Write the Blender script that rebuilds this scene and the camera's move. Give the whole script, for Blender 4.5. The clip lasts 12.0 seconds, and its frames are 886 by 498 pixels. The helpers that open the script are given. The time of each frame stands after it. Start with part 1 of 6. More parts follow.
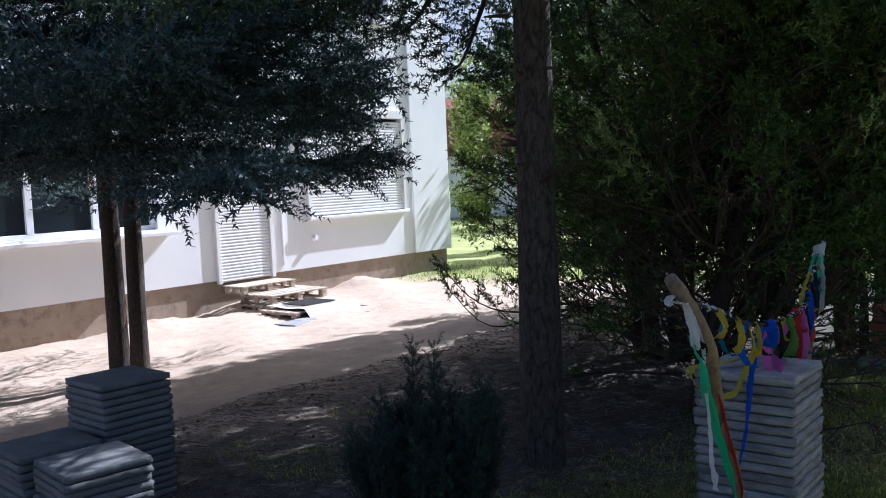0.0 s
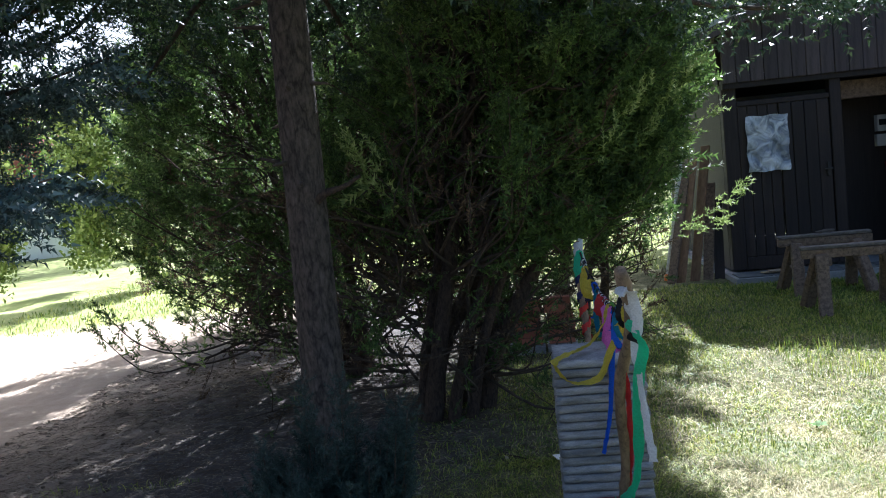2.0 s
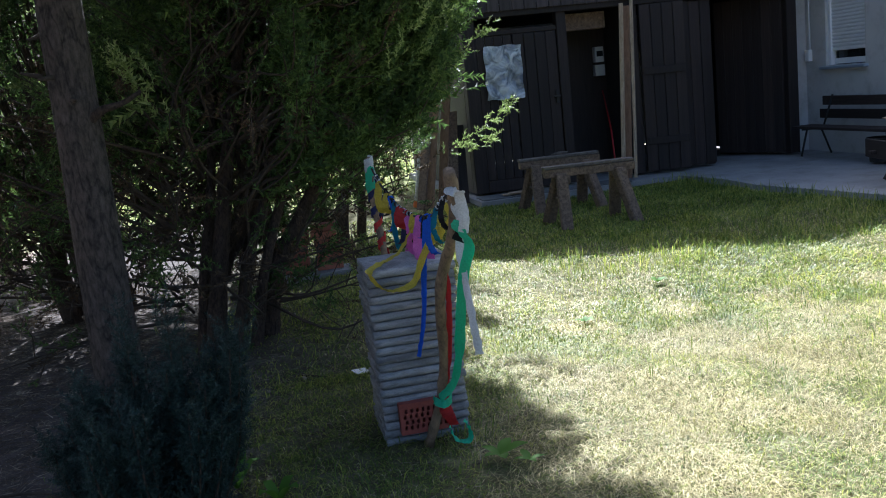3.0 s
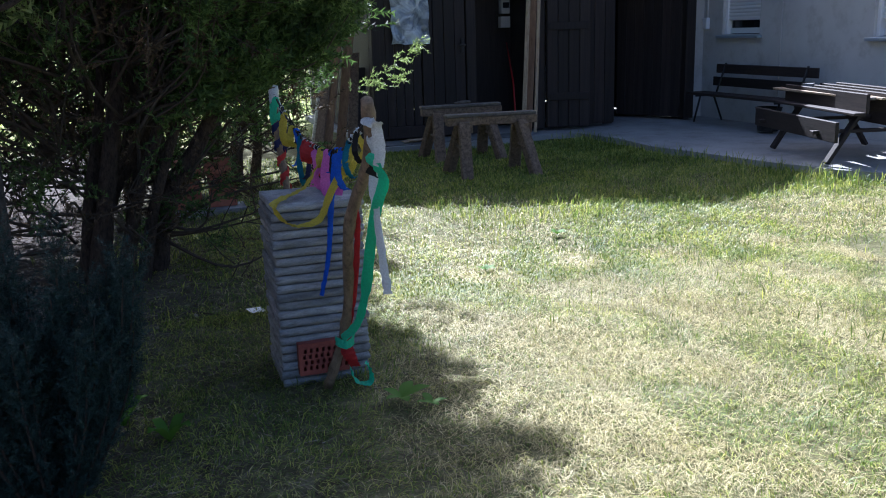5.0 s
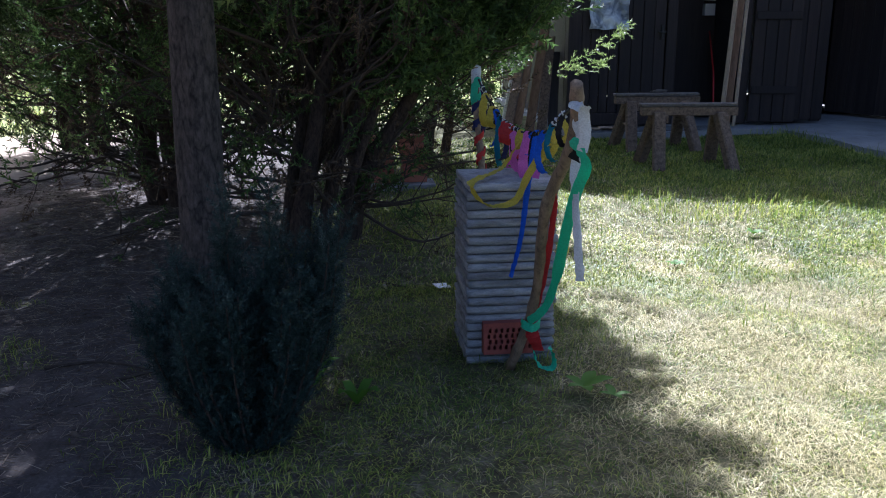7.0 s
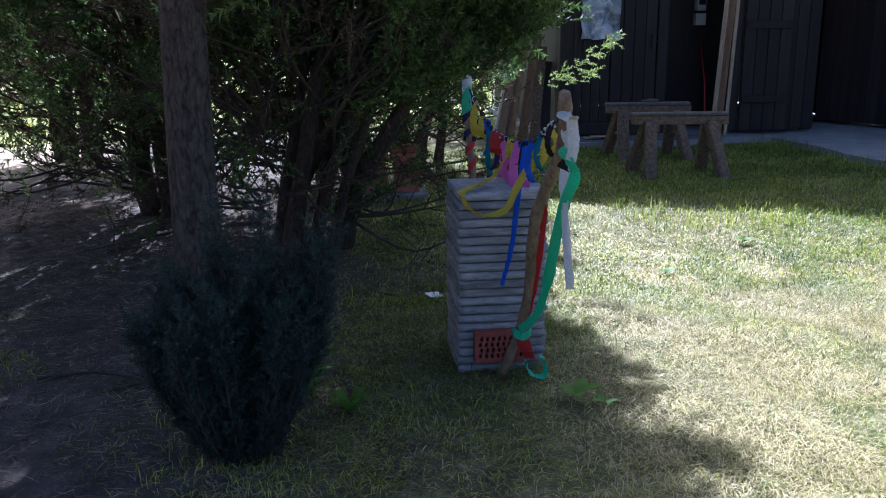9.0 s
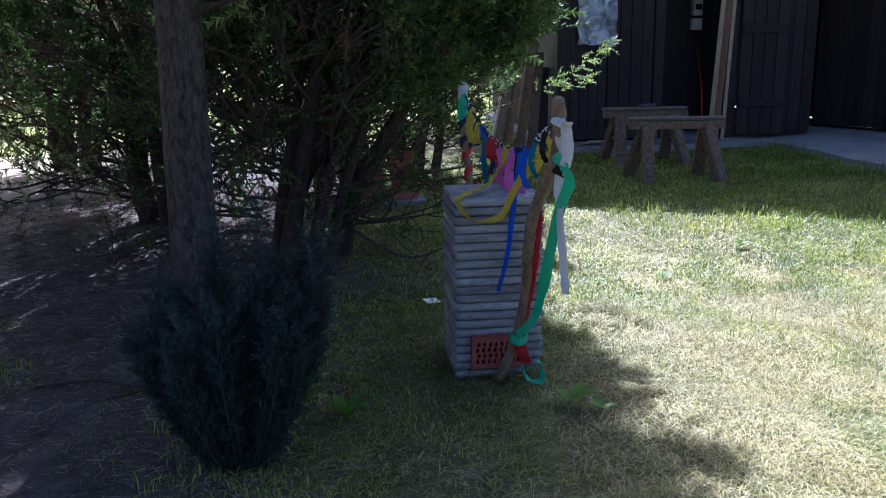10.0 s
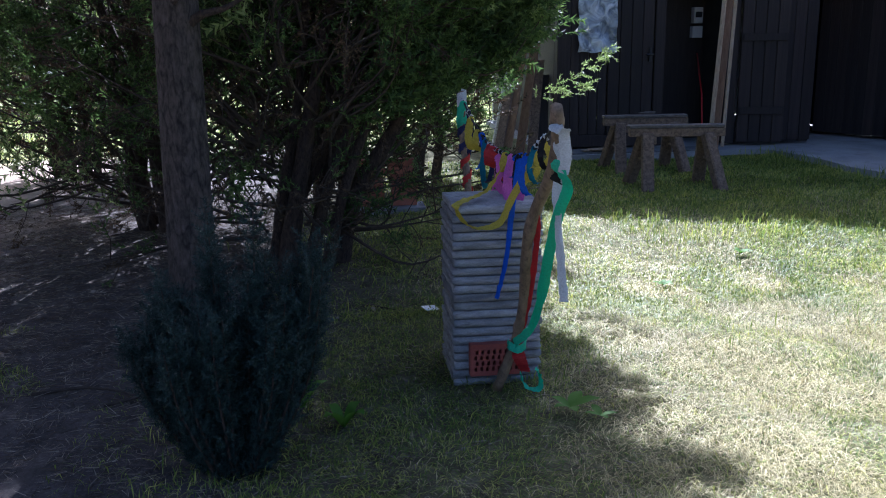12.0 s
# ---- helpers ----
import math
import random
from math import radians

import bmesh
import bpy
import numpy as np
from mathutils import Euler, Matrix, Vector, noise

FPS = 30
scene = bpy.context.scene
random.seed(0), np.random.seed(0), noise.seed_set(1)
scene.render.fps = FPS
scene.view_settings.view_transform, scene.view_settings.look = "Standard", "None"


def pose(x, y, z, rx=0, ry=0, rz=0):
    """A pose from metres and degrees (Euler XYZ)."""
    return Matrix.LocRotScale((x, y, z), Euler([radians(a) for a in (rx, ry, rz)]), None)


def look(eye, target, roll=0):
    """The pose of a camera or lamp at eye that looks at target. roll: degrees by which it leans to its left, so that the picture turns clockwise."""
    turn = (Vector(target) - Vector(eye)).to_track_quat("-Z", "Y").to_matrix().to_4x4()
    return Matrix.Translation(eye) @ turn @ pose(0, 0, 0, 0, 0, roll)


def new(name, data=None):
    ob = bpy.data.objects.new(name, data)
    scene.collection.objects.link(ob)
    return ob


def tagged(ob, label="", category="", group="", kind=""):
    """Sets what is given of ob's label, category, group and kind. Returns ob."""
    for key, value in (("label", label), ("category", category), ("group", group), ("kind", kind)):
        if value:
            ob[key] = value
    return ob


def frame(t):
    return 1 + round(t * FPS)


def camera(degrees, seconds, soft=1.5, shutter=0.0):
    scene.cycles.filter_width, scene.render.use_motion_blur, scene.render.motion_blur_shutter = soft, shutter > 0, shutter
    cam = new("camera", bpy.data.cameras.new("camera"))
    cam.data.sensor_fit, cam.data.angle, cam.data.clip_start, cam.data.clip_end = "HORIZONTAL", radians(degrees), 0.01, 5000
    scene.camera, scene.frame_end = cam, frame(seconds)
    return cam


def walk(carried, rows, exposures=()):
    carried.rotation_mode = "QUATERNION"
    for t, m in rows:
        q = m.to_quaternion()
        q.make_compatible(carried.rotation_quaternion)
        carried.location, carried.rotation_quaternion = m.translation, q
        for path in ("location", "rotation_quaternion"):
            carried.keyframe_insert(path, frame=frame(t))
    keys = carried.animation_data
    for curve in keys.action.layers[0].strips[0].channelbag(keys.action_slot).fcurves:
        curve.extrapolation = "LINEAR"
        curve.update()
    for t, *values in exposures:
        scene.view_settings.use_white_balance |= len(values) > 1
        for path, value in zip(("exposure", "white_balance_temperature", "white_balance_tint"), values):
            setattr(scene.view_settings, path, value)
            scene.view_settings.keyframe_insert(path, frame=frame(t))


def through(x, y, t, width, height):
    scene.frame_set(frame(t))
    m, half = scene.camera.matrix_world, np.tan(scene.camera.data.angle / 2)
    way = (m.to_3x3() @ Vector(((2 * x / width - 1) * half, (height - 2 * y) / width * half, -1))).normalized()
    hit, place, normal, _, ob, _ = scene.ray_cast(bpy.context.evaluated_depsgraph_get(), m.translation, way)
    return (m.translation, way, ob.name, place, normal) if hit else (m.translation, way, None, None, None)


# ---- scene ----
cam = camera(53.1, 12.0, soft=1.05)
PATH = [
    (0, (0.229, 0.549, 1.651), (-1.005, 2.115, 1.496), -2.6),
    (0.3, (-0.028, 0.576, 1.643), (-1.201, 2.185, 1.463), -3.7),
    (0.5, (-0.209, 0.509, 1.645), (-1.336, 2.152, 1.47), -3.6),
    (0.9, (-0.507, 0.429, 1.65), (-1.318, 2.249, 1.472), -3.4),
    (1, (-0.597, 0.425, 1.648), (-1.335, 2.274, 1.457), -3.4),
    (1.2, (-0.747, 0.444, 1.632), (-1.442, 2.309, 1.443), -3.2),
    (1.5, (-0.962, 0.356, 1.626), (-1.556, 2.255, 1.426), -2.8),
    (1.8, (-1.172, 0.204, 1.669), (-1.525, 2.166, 1.503), -4.5),
    (2, (-1.262, 0.143, 1.684), (-1.463, 2.126, 1.522), -5.6),
    (2.2, (-1.353, 0.148, 1.678), (-1.423, 2.14, 1.508), -5.2),
    (2.5, (-1.473, 0.18, 1.641), (-1.389, 2.164, 1.399), -6.3),
    (2.8, (-1.599, 0.123, 1.608), (-1.221, 2.059, 1.277), -6.6),
    (3, (-1.651, 0.153, 1.596), (-1.258, 2.081, 1.239), -6.1),
    (3.2, (-1.672, 0.188, 1.582), (-1.28, 2.112, 1.2), -4.9),
    (3.5, (-1.698, 0.188, 1.553), (-1.219, 2.086, 1.14), -2.9),
    (3.7, (-1.706, 0.195, 1.537), (-1.176, 2.077, 1.116), -3.0),
    (5.3, (-1.72, 0.287, 1.528), (-1.1, 2.123, 1.033), -1.7),
    (5.5, (-1.749, 0.29, 1.529), (-1.208, 2.151, 1.033), -1.0),
    (6, (-1.774, 0.302, 1.524), (-1.416, 2.206, 1.025), -0.0),
    (6.5, (-1.775, 0.315, 1.523), (-1.518, 2.233, 1.018), -0.1),
    (7, (-1.788, 0.304, 1.522), (-1.551, 2.224, 1.014), -0.2),
    (9, (-1.777, 0.277, 1.526), (-1.527, 2.201, 1.039), -0.4),
    (9.5, (-1.76, 0.262, 1.521), (-1.515, 2.189, 1.046), -0.7),
    (10, (-1.764, 0.263, 1.53), (-1.513, 2.19, 1.056), -0.8),
    (10.5, (-1.762, 0.272, 1.526), (-1.509, 2.199, 1.056), -0.8),
    (11, (-1.758, 0.267, 1.523), (-1.504, 2.196, 1.059), -0.9),
    (11.5, (-1.746, 0.269, 1.528), (-1.497, 2.199, 1.066), -0.9),
    (12, (-1.751, 0.274, 1.526), (-1.501, 2.204, 1.068), -0.7),
]
EXPOSURES = [(0.0, 1.05, 5250, 16), (0.6, 1.05, 5250, 17), (1.0, 0.8, 5150, 20), (1.5, 0.8, 5150, 19), (2.0, 1.9, 5450, 11), (2.5, 1.92, 5450, 12), (3.1, 1.8, 5450, 12), (4.5, 1.7, 5300, 15), (7.0, 1.74, 5200, 19), (12.0, 1.78, 5050, 21)]
walk(cam, [(t, look(eye, target, roll)) for t, eye, target, roll in PATH], EXPOSURES)

# ---- world, sun ----
SUN = Vector((0.2, 1.17, 1.0)).normalized()
world = bpy.data.worlds.new("world")
scene.world = world
world.use_nodes = True
wn = world.node_tree
sky = wn.nodes.new("ShaderNodeTexSky")
sky.sky_type = "NISHITA"
sky.sun_disc = False
sky.sun_elevation = math.asin(SUN.z)
sky.sun_rotation = math.atan2(SUN.x, SUN.y)
sky.air_density, sky.dust_density = 1.0, 4.0
bg = wn.nodes["Background"]
bg.inputs["Strength"].default_value = 0.058
wn.links.new(sky.outputs[0], bg.inputs["Color"])
sun = new("sun", bpy.data.lights.new("sun", "SUN"))
sun.data.energy, sun.data.angle, sun.data.color = 5.0, radians(0.53), (1.0, 0.96, 0.89)
sun.matrix_world = look(SUN * 60, (0, 0, 0))


# ---- materials ----
def nodes_of(name):
    m = bpy.data.materials.new(name)
    m.use_nodes = True
    return m, m.node_tree.nodes, m.node_tree.links, m.node_tree.nodes["Principled BSDF"]


def noise_node(n, l, vec, scale, detail=4.0, rough=0.6):
    t = n.new("ShaderNodeTexNoise")
    t.inputs["Scale"].default_value, t.inputs["Detail"].default_value, t.inputs["Roughness"].default_value = scale, detail, rough
    l.new(vec, t.inputs["Vector"])
    return t.outputs["Fac"]


def ramp_node(n, l, fac, stops):
    r = n.new("ShaderNodeValToRGB")
    while len(r.color_ramp.elements) < len(stops):
        r.color_ramp.elements.new(0.5)
    for e, (p, c) in zip(r.color_ramp.elements, stops):
        e.position, e.color = p, (*c, 1)
    l.new(fac, r.inputs["Fac"])
    return r.outputs["Color"]


def mix_node(n, l, fac, a, b, mode="MIX"):
    m = n.new("ShaderNodeMix")
    m.data_type, m.blend_type = "RGBA", mode
    for sock, v in ((m.inputs["Factor"], fac), (m.inputs["A"], a), (m.inputs["B"], b)):
        if isinstance(v, (float, int)):
            sock.default_value = v
        elif isinstance(v, tuple):
            sock.default_value = (*v, 1)
        else:
            l.new(v, sock)
    return m.outputs["Result"]


def math_node(n, l, op, a, b=0.0, clamp=False):
    m = n.new("ShaderNodeMath")
    m.operation, m.use_clamp = op, clamp
    for sock, v in zip(m.inputs, (a, b)):
        if isinstance(v, (float, int)):
            sock.default_value = v
        else:
            l.new(v, sock)
    return m.outputs[0]


def stretched(n, l, stretch, source="Object"):
    tc = n.new("ShaderNodeTexCoord")
    mp = n.new("ShaderNodeMapping")
    mp.inputs["Scale"].default_value = stretch
    l.new(tc.outputs[source], mp.inputs["Vector"])
    return mp.outputs["Vector"]


def surf(name, dark, light, scale=3.0, fine=60.0, rough=0.85, bump=0.25, stretch=(1, 1, 1), metal=0.0, vary=0.0, stain=None, world_space=True, dist=0.01):
    """Colour varied by a broad and a fine noise, with fine relief; vary: how much each object differs."""
    m, n, l, p = nodes_of(name)
    if world_space:
        g = n.new("ShaderNodeNewGeometry")
        mp = n.new("ShaderNodeMapping")
        mp.inputs["Scale"].default_value = stretch
        l.new(g.outputs["Position"], mp.inputs["Vector"])
        v = mp.outputs["Vector"]
    else:
        v = stretched(n, l, stretch)
    broad, small = noise_node(n, l, v, scale), noise_node(n, l, v, fine, 6.0, 0.7)
    f = math_node(n, l, "ADD", math_node(n, l, "MULTIPLY", broad, 0.55), math_node(n, l, "MULTIPLY", small, 0.45))
    col = ramp_node(n, l, f, [(0.32, dark), (0.68, light)])
    if stain:
        sm = ramp_node(n, l, noise_node(n, l, v, scale * 2.3, 5.0, 0.7), [(0.5, (0, 0, 0)), (0.72, (1, 1, 1))])
        col = mix_node(n, l, sm, col, stain)
    if vary:
        o = n.new("ShaderNodeObjectInfo")
        h = n.new("ShaderNodeHueSaturation")
        l.new(math_node(n, l, "ADD", math_node(n, l, "MULTIPLY", o.outputs["Random"], 2 * vary), 1 - vary), h.inputs["Value"])
        l.new(col, h.inputs["Color"])
        col = h.outputs["Color"]
    l.new(col, p.inputs["Base Color"])
    p.inputs["Roughness"].default_value, p.inputs["Metallic"].default_value = rough, metal
    b = n.new("ShaderNodeBump")
    b.inputs["Strength"].default_value, b.inputs["Distance"].default_value = bump, dist
    l.new(f, b.inputs["Height"])
    l.new(b.outputs["Normal"], p.inputs["Normal"])
    return m


def leaf_mat(name, dark, mid, light, through=0.35, rough=0.55, clump=1.5):
    """Leaves and needles: each one differs, whole clumps differ too, and light passes through."""
    m, n, l, p = nodes_of(name)
    g = n.new("ShaderNodeNewGeometry")
    f = math_node(n, l, "ADD", math_node(n, l, "MULTIPLY", g.outputs["Random Per Island"], 0.5),
                  math_node(n, l, "MULTIPLY", noise_node(n, l, g.outputs["Position"], clump, 3.0), 0.6))
    col = ramp_node(n, l, f, [(0.2, dark), (0.55, mid), (0.9, light)])
    l.new(col, p.inputs["Base Color"])
    p.inputs["Roughness"].default_value = rough
    p.inputs["Specular IOR Level"].default_value = 0.3
    t = n.new("ShaderNodeBsdfTranslucent")
    l.new(col, t.inputs["Color"])
    mx = n.new("ShaderNodeMixShader")
    mx.inputs[0].default_value = through
    l.new(p.outputs[0], mx.inputs[1])
    l.new(t.outputs[0], mx.inputs[2])
    l.new(mx.outputs[0], n["Material Output"].inputs["Surface"])
    return m


def ground_mat():
    """Sand, litter soil with the trees' shade in its tone, worn straw-coloured lawn, meadow far off."""
    m, n, l, p = nodes_of("ground")
    g = n.new("ShaderNodeNewGeometry")
    pos = g.outputs["Position"]
    sep = n.new("ShaderNodeSeparateXYZ")
    l.new(pos, sep.inputs[0])
    big, mid, fine = noise_node(n, l, pos, 0.9, 4.0), noise_node(n, l, pos, 6.0, 5.0, 0.7), noise_node(n, l, pos, 70.0, 5.0, 0.75)
    grain = math_node(n, l, "ADD", math_node(n, l, "MULTIPLY", mid, 0.5), math_node(n, l, "MULTIPLY", fine, 0.5))
    sand = ramp_node(n, l, grain, [(0.3, (0.34, 0.26, 0.195)), (0.5, (0.47, 0.37, 0.29)), (0.7, (0.58, 0.47, 0.38))])
    # soil is litter-dark, and its cool dark tone also carries the trees' shade
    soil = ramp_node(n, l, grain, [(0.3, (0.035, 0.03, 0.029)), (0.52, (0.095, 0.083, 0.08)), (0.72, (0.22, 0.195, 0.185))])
    lawn = ramp_node(n, l, grain, [(0.32, (0.04, 0.04, 0.018)), (0.5, (0.12, 0.115, 0.05)), (0.68, (0.32, 0.29, 0.16))])
    meadow = ramp_node(n, l, math_node(n, l, "ADD", math_node(n, l, "MULTIPLY", big, 0.6), math_node(n, l, "MULTIPLY", fine, 0.4)),
                       [(0.35, (0.2, 0.25, 0.07)), (0.65, (0.42, 0.42, 0.18))])

    def edge(sock, at, width, wobble):
        shifted = math_node(n, l, "ADD", sock, math_node(n, l, "MULTIPLY", math_node(n, l, "SUBTRACT", big, 0.5), wobble))
        return math_node(n, l, "DIVIDE", math_node(n, l, "SUBTRACT", shifted, at), width, True)
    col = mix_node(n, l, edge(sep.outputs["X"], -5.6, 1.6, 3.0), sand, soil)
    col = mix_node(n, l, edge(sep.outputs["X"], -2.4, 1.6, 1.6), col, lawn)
    col = mix_node(n, l, edge(sep.outputs["Y"], 13.2, 1.2, 3.0), col, meadow)
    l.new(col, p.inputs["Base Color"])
    p.inputs["Roughness"].default_value = 0.95
    p.inputs["Specular IOR Level"].default_value = 0.15
    b = n.new("ShaderNodeBump")
    b.inputs["Strength"].default_value, b.inputs["Distance"].default_value = 0.7, 0.025
    l.new(grain, b.inputs["Height"])
    l.new(b.outputs["Normal"], p.inputs["Normal"])
    return m


def bark_mat(name, dark, light, scale=14.0):
    m, n, l, p = nodes_of(name)
    v = stretched(n, l, (1, 1, 0.38))
    vo = n.new("ShaderNodeTexVoronoi")
    vo.feature = "DISTANCE_TO_EDGE"
    vo.inputs["Scale"].default_value = scale * 1.15
    warp = n.new("ShaderNodeVectorMath")
    warp.operation = "MULTIPLY_ADD"
    nz = n.new("ShaderNodeTexNoise")
    nz.inputs["Scale"].default_value = scale * 0.8
    l.new(v, nz.inputs["Vector"])
    l.new(nz.outputs["Color"], warp.inputs[0])
    warp.inputs[1].default_value = (0.14, 0.14, 0.2)
    l.new(v, warp.inputs[2])
    l.new(warp.outputs[0], vo.inputs["Vector"])
    crack = ramp_node(n, l, vo.outputs["Distance"], [(0.0, (0, 0, 0)), (0.1, (1, 1, 1))])
    f = math_node(n, l, "ADD", math_node(n, l, "MULTIPLY", noise_node(n, l, v, scale * 3, 8.0, 0.75), 0.95), math_node(n, l, "MULTIPLY", crack, 0.1))
    l.new(ramp_node(n, l, f, [(0.4, dark), (0.74, light)]), p.inputs["Base Color"])
    p.inputs["Roughness"].default_value = 0.95
    b = n.new("ShaderNodeBump")
    b.inputs["Strength"].default_value, b.inputs["Distance"].default_value = 1.0, 0.03
    l.new(f, b.inputs["Height"])
    l.new(b.outputs["Normal"], p.inputs["Normal"])
    return m


def plain(name, color, rough=0.5, metal=0.0):
    m, n, l, p = nodes_of(name)
    p.inputs["Base Color"].default_value, p.inputs["Roughness"].default_value, p.inputs["Metallic"].default_value = (*color, 1), rough, metal
    return m


def paper_mat(name, color, through=0.4):
    """Crepe paper: fine cross wrinkles, and light passes through."""
    m, n, l, p = nodes_of(name)
    v = stretched(n, l, (1, 1, 1))
    f = noise_node(n, l, v, 160.0, 3.0)
    dark = tuple(c * 0.72 for c in color)
    col = ramp_node(n, l, f, [(0.3, dark), (0.65, color)])
    l.new(col, p.inputs["Base Color"])
    p.inputs["Roughness"].default_value = 0.7
    b = n.new("ShaderNodeBump")
    b.inputs["Strength"].default_value, b.inputs["Distance"].default_value = 0.5, 0.003
    l.new(f, b.inputs["Height"])
    l.new(b.outputs["Normal"], p.inputs["Normal"])
    t = n.new("ShaderNodeBsdfTranslucent")
    l.new(col, t.inputs["Color"])
    mx = n.new("ShaderNodeMixShader")
    mx.inputs[0].default_value = through
    l.new(p.outputs[0], mx.inputs[1])
    l.new(t.outputs[0], mx.inputs[2])
    l.new(mx.outputs[0], n["Material Output"].inputs["Surface"])
    return m


def glass_mat(name):
    m, n, l, p = nodes_of(name)
    p.inputs["Base Color"].default_value = (0.02, 0.025, 0.03, 1)
    p.inputs["Roughness"].default_value = 0.04
    p.inputs["Specular IOR Level"].default_value = 0.6
    return m


M_GROUND = ground_mat()
M_SLAB = surf("concrete_slab", (0.09, 0.094, 0.105), (0.4, 0.408, 0.42), 7, 130, 0.9, 0.9, (1, 1, 5), vary=0.22, stain=(0.13, 0.13, 0.125), dist=0.006)
M_SLAB_OLD = surf("weathered_slab", (0.09, 0.093, 0.095), (0.21, 0.214, 0.215), 7, 110, 0.92, 0.5, vary=0.15, stain=(0.12, 0.125, 0.12), dist=0.006)
M_APRON = surf("apron_concrete", (0.22, 0.22, 0.22), (0.4, 0.4, 0.39), 1.5, 60, 0.9, 0.3, stain=(0.22, 0.215, 0.2))
M_BRICK = surf("fired_clay", (0.19, 0.042, 0.03), (0.31, 0.08, 0.055), 12, 150, 0.85, 0.35, dist=0.004)
M_BRICK_OLD = surf("old_brick", (0.22, 0.07, 0.05), (0.4, 0.16, 0.11), 9, 120, 0.9, 0.4, vary=0.2)
M_WHITE = surf("white_render", (0.74, 0.75, 0.77), (0.84, 0.85, 0.86), 1.2, 190, 0.9, 0.25, dist=0.004)
M_PLINTH = surf("plinth_plaster", (0.26, 0.2, 0.15), (0.42, 0.34, 0.27), 2.5, 70, 0.95, 0.5, stain=(0.2, 0.16, 0.13))
M_GREYWALL = surf("grey_render", (0.46, 0.46, 0.46), (0.62, 0.62, 0.61), 1.3, 120, 0.92, 0.3, stain=(0.4, 0.395, 0.38), dist=0.005)
M_PVC = plain("white_plastic", (0.8, 0.8, 0.81), 0.35)
M_SHUTTER = surf("shutter_slats", (0.72, 0.73, 0.75), (0.8, 0.81, 0.82), 1.5, 40, 0.45, 0.05)
M_METALSILL = plain("sill_metal", (0.36, 0.42, 0.5), 0.4, 0.3)
M_GLASS = glass_mat("window_glass")
M_DARKWOOD = surf("stained_boards", (0.008, 0.0055, 0.005), (0.042, 0.028, 0.024), 4, 40, 0.75, 0.5, (9, 9, 0.6), vary=0.35, world_space=False, dist=0.006)
M_GABLEWOOD = surf("gable_boards", (0.032, 0.024, 0.024), (0.1, 0.076, 0.072), 4, 40, 0.8, 0.5, (9, 9, 0.6), vary=0.25, world_space=False, dist=0.006)
# Near-black tone stands in for the shade inside barn and house.
M_UNLIT = surf("unlit_inside", (0.02, 0.017, 0.015), (0.05, 0.043, 0.038), 3, 30, 0.9, 0.3)
M_GREYWOOD = surf("weathered_timber", (0.06, 0.05, 0.043), (0.21, 0.18, 0.155), 5, 50, 0.9, 0.6, (4, 4, 4), vary=0.15, stain=(0.1, 0.08, 0.065), dist=0.006)
M_PALEWOOD = surf("pale_timber", (0.34, 0.24, 0.15), (0.56, 0.44, 0.31), 5, 45, 0.8, 0.4, (6, 6, 1), vary=0.12, stain=(0.26, 0.18, 0.11))
M_BROWNWOOD = surf("brown_timber", (0.13, 0.07, 0.04), (0.33, 0.2, 0.12), 5, 45, 0.85, 0.4, (6, 6, 1), vary=0.2)
M_PALLET = surf("pallet_timber", (0.36, 0.29, 0.22), (0.56, 0.48, 0.39), 4, 50, 0.9, 0.4, vary=0.2)
M_STICK = surf("peeled_branch", (0.075, 0.05, 0.03), (0.29, 0.205, 0.13), 14, 90, 0.7, 0.6, (1, 1, 0.5), stain=(0.06, 0.04, 0.026), dist=0.006)
M_BARK = bark_mat("pine_bark", (0.02, 0.016, 0.014), (0.15, 0.123, 0.105), 12)
M_BARK_DARK = bark_mat("conifer_bark", (0.02, 0.014, 0.011), (0.11, 0.075, 0.055), 18)
M_OLDWOOD = surf("aged_timber", (0.045, 0.03, 0.021), (0.32, 0.22, 0.15), 9, 80, 0.9, 0.7, (3, 3, 3), stain=(0.06, 0.043, 0.033))
M_TWIG = surf("twig_bark", (0.03, 0.022, 0.017), (0.09, 0.068, 0.05), 20, 90, 0.95, 0.3)
M_BIRCH = surf("birch_bark", (0.55, 0.54, 0.5), (0.74, 0.73, 0.7), 10, 60, 0.8, 0.4, (1, 1, 4), stain=(0.1, 0.09, 0.08))
M_ROOF = surf("roof_sheet", (0.3, 0.3, 0.3), (0.46, 0.46, 0.45), 3, 60, 0.7, 0.2)
M_TILE = surf("roof_tile", (0.24, 0.075, 0.05), (0.38, 0.14, 0.1), 3, 40, 0.85, 0.4)
M_IRON = surf("dark_iron", (0.02, 0.02, 0.021), (0.06, 0.058, 0.056), 8, 80, 0.55, 0.2, metal=0.6)
M_RUBBER = surf("rubber_mat", (0.015, 0.015, 0.016), (0.05, 0.05, 0.05), 20, 200, 0.8, 0.5)
M_SPRUCE = leaf_mat("blue_spruce_needles", (0.018, 0.036, 0.034), (0.046, 0.08, 0.08), (0.13, 0.19, 0.195), 0.12, 0.5, 1.2)
M_PINE = leaf_mat("dark_spruce_needles", (0.015, 0.03, 0.016), (0.035, 0.062, 0.03), (0.07, 0.1, 0.05), 0.15, 0.5, 1.2)
M_JUNIPER = leaf_mat("juniper_sprays", (0.024, 0.046, 0.014), (0.072, 0.128, 0.034), (0.2, 0.29, 0.08), 0.42, 0.5, 1.6)
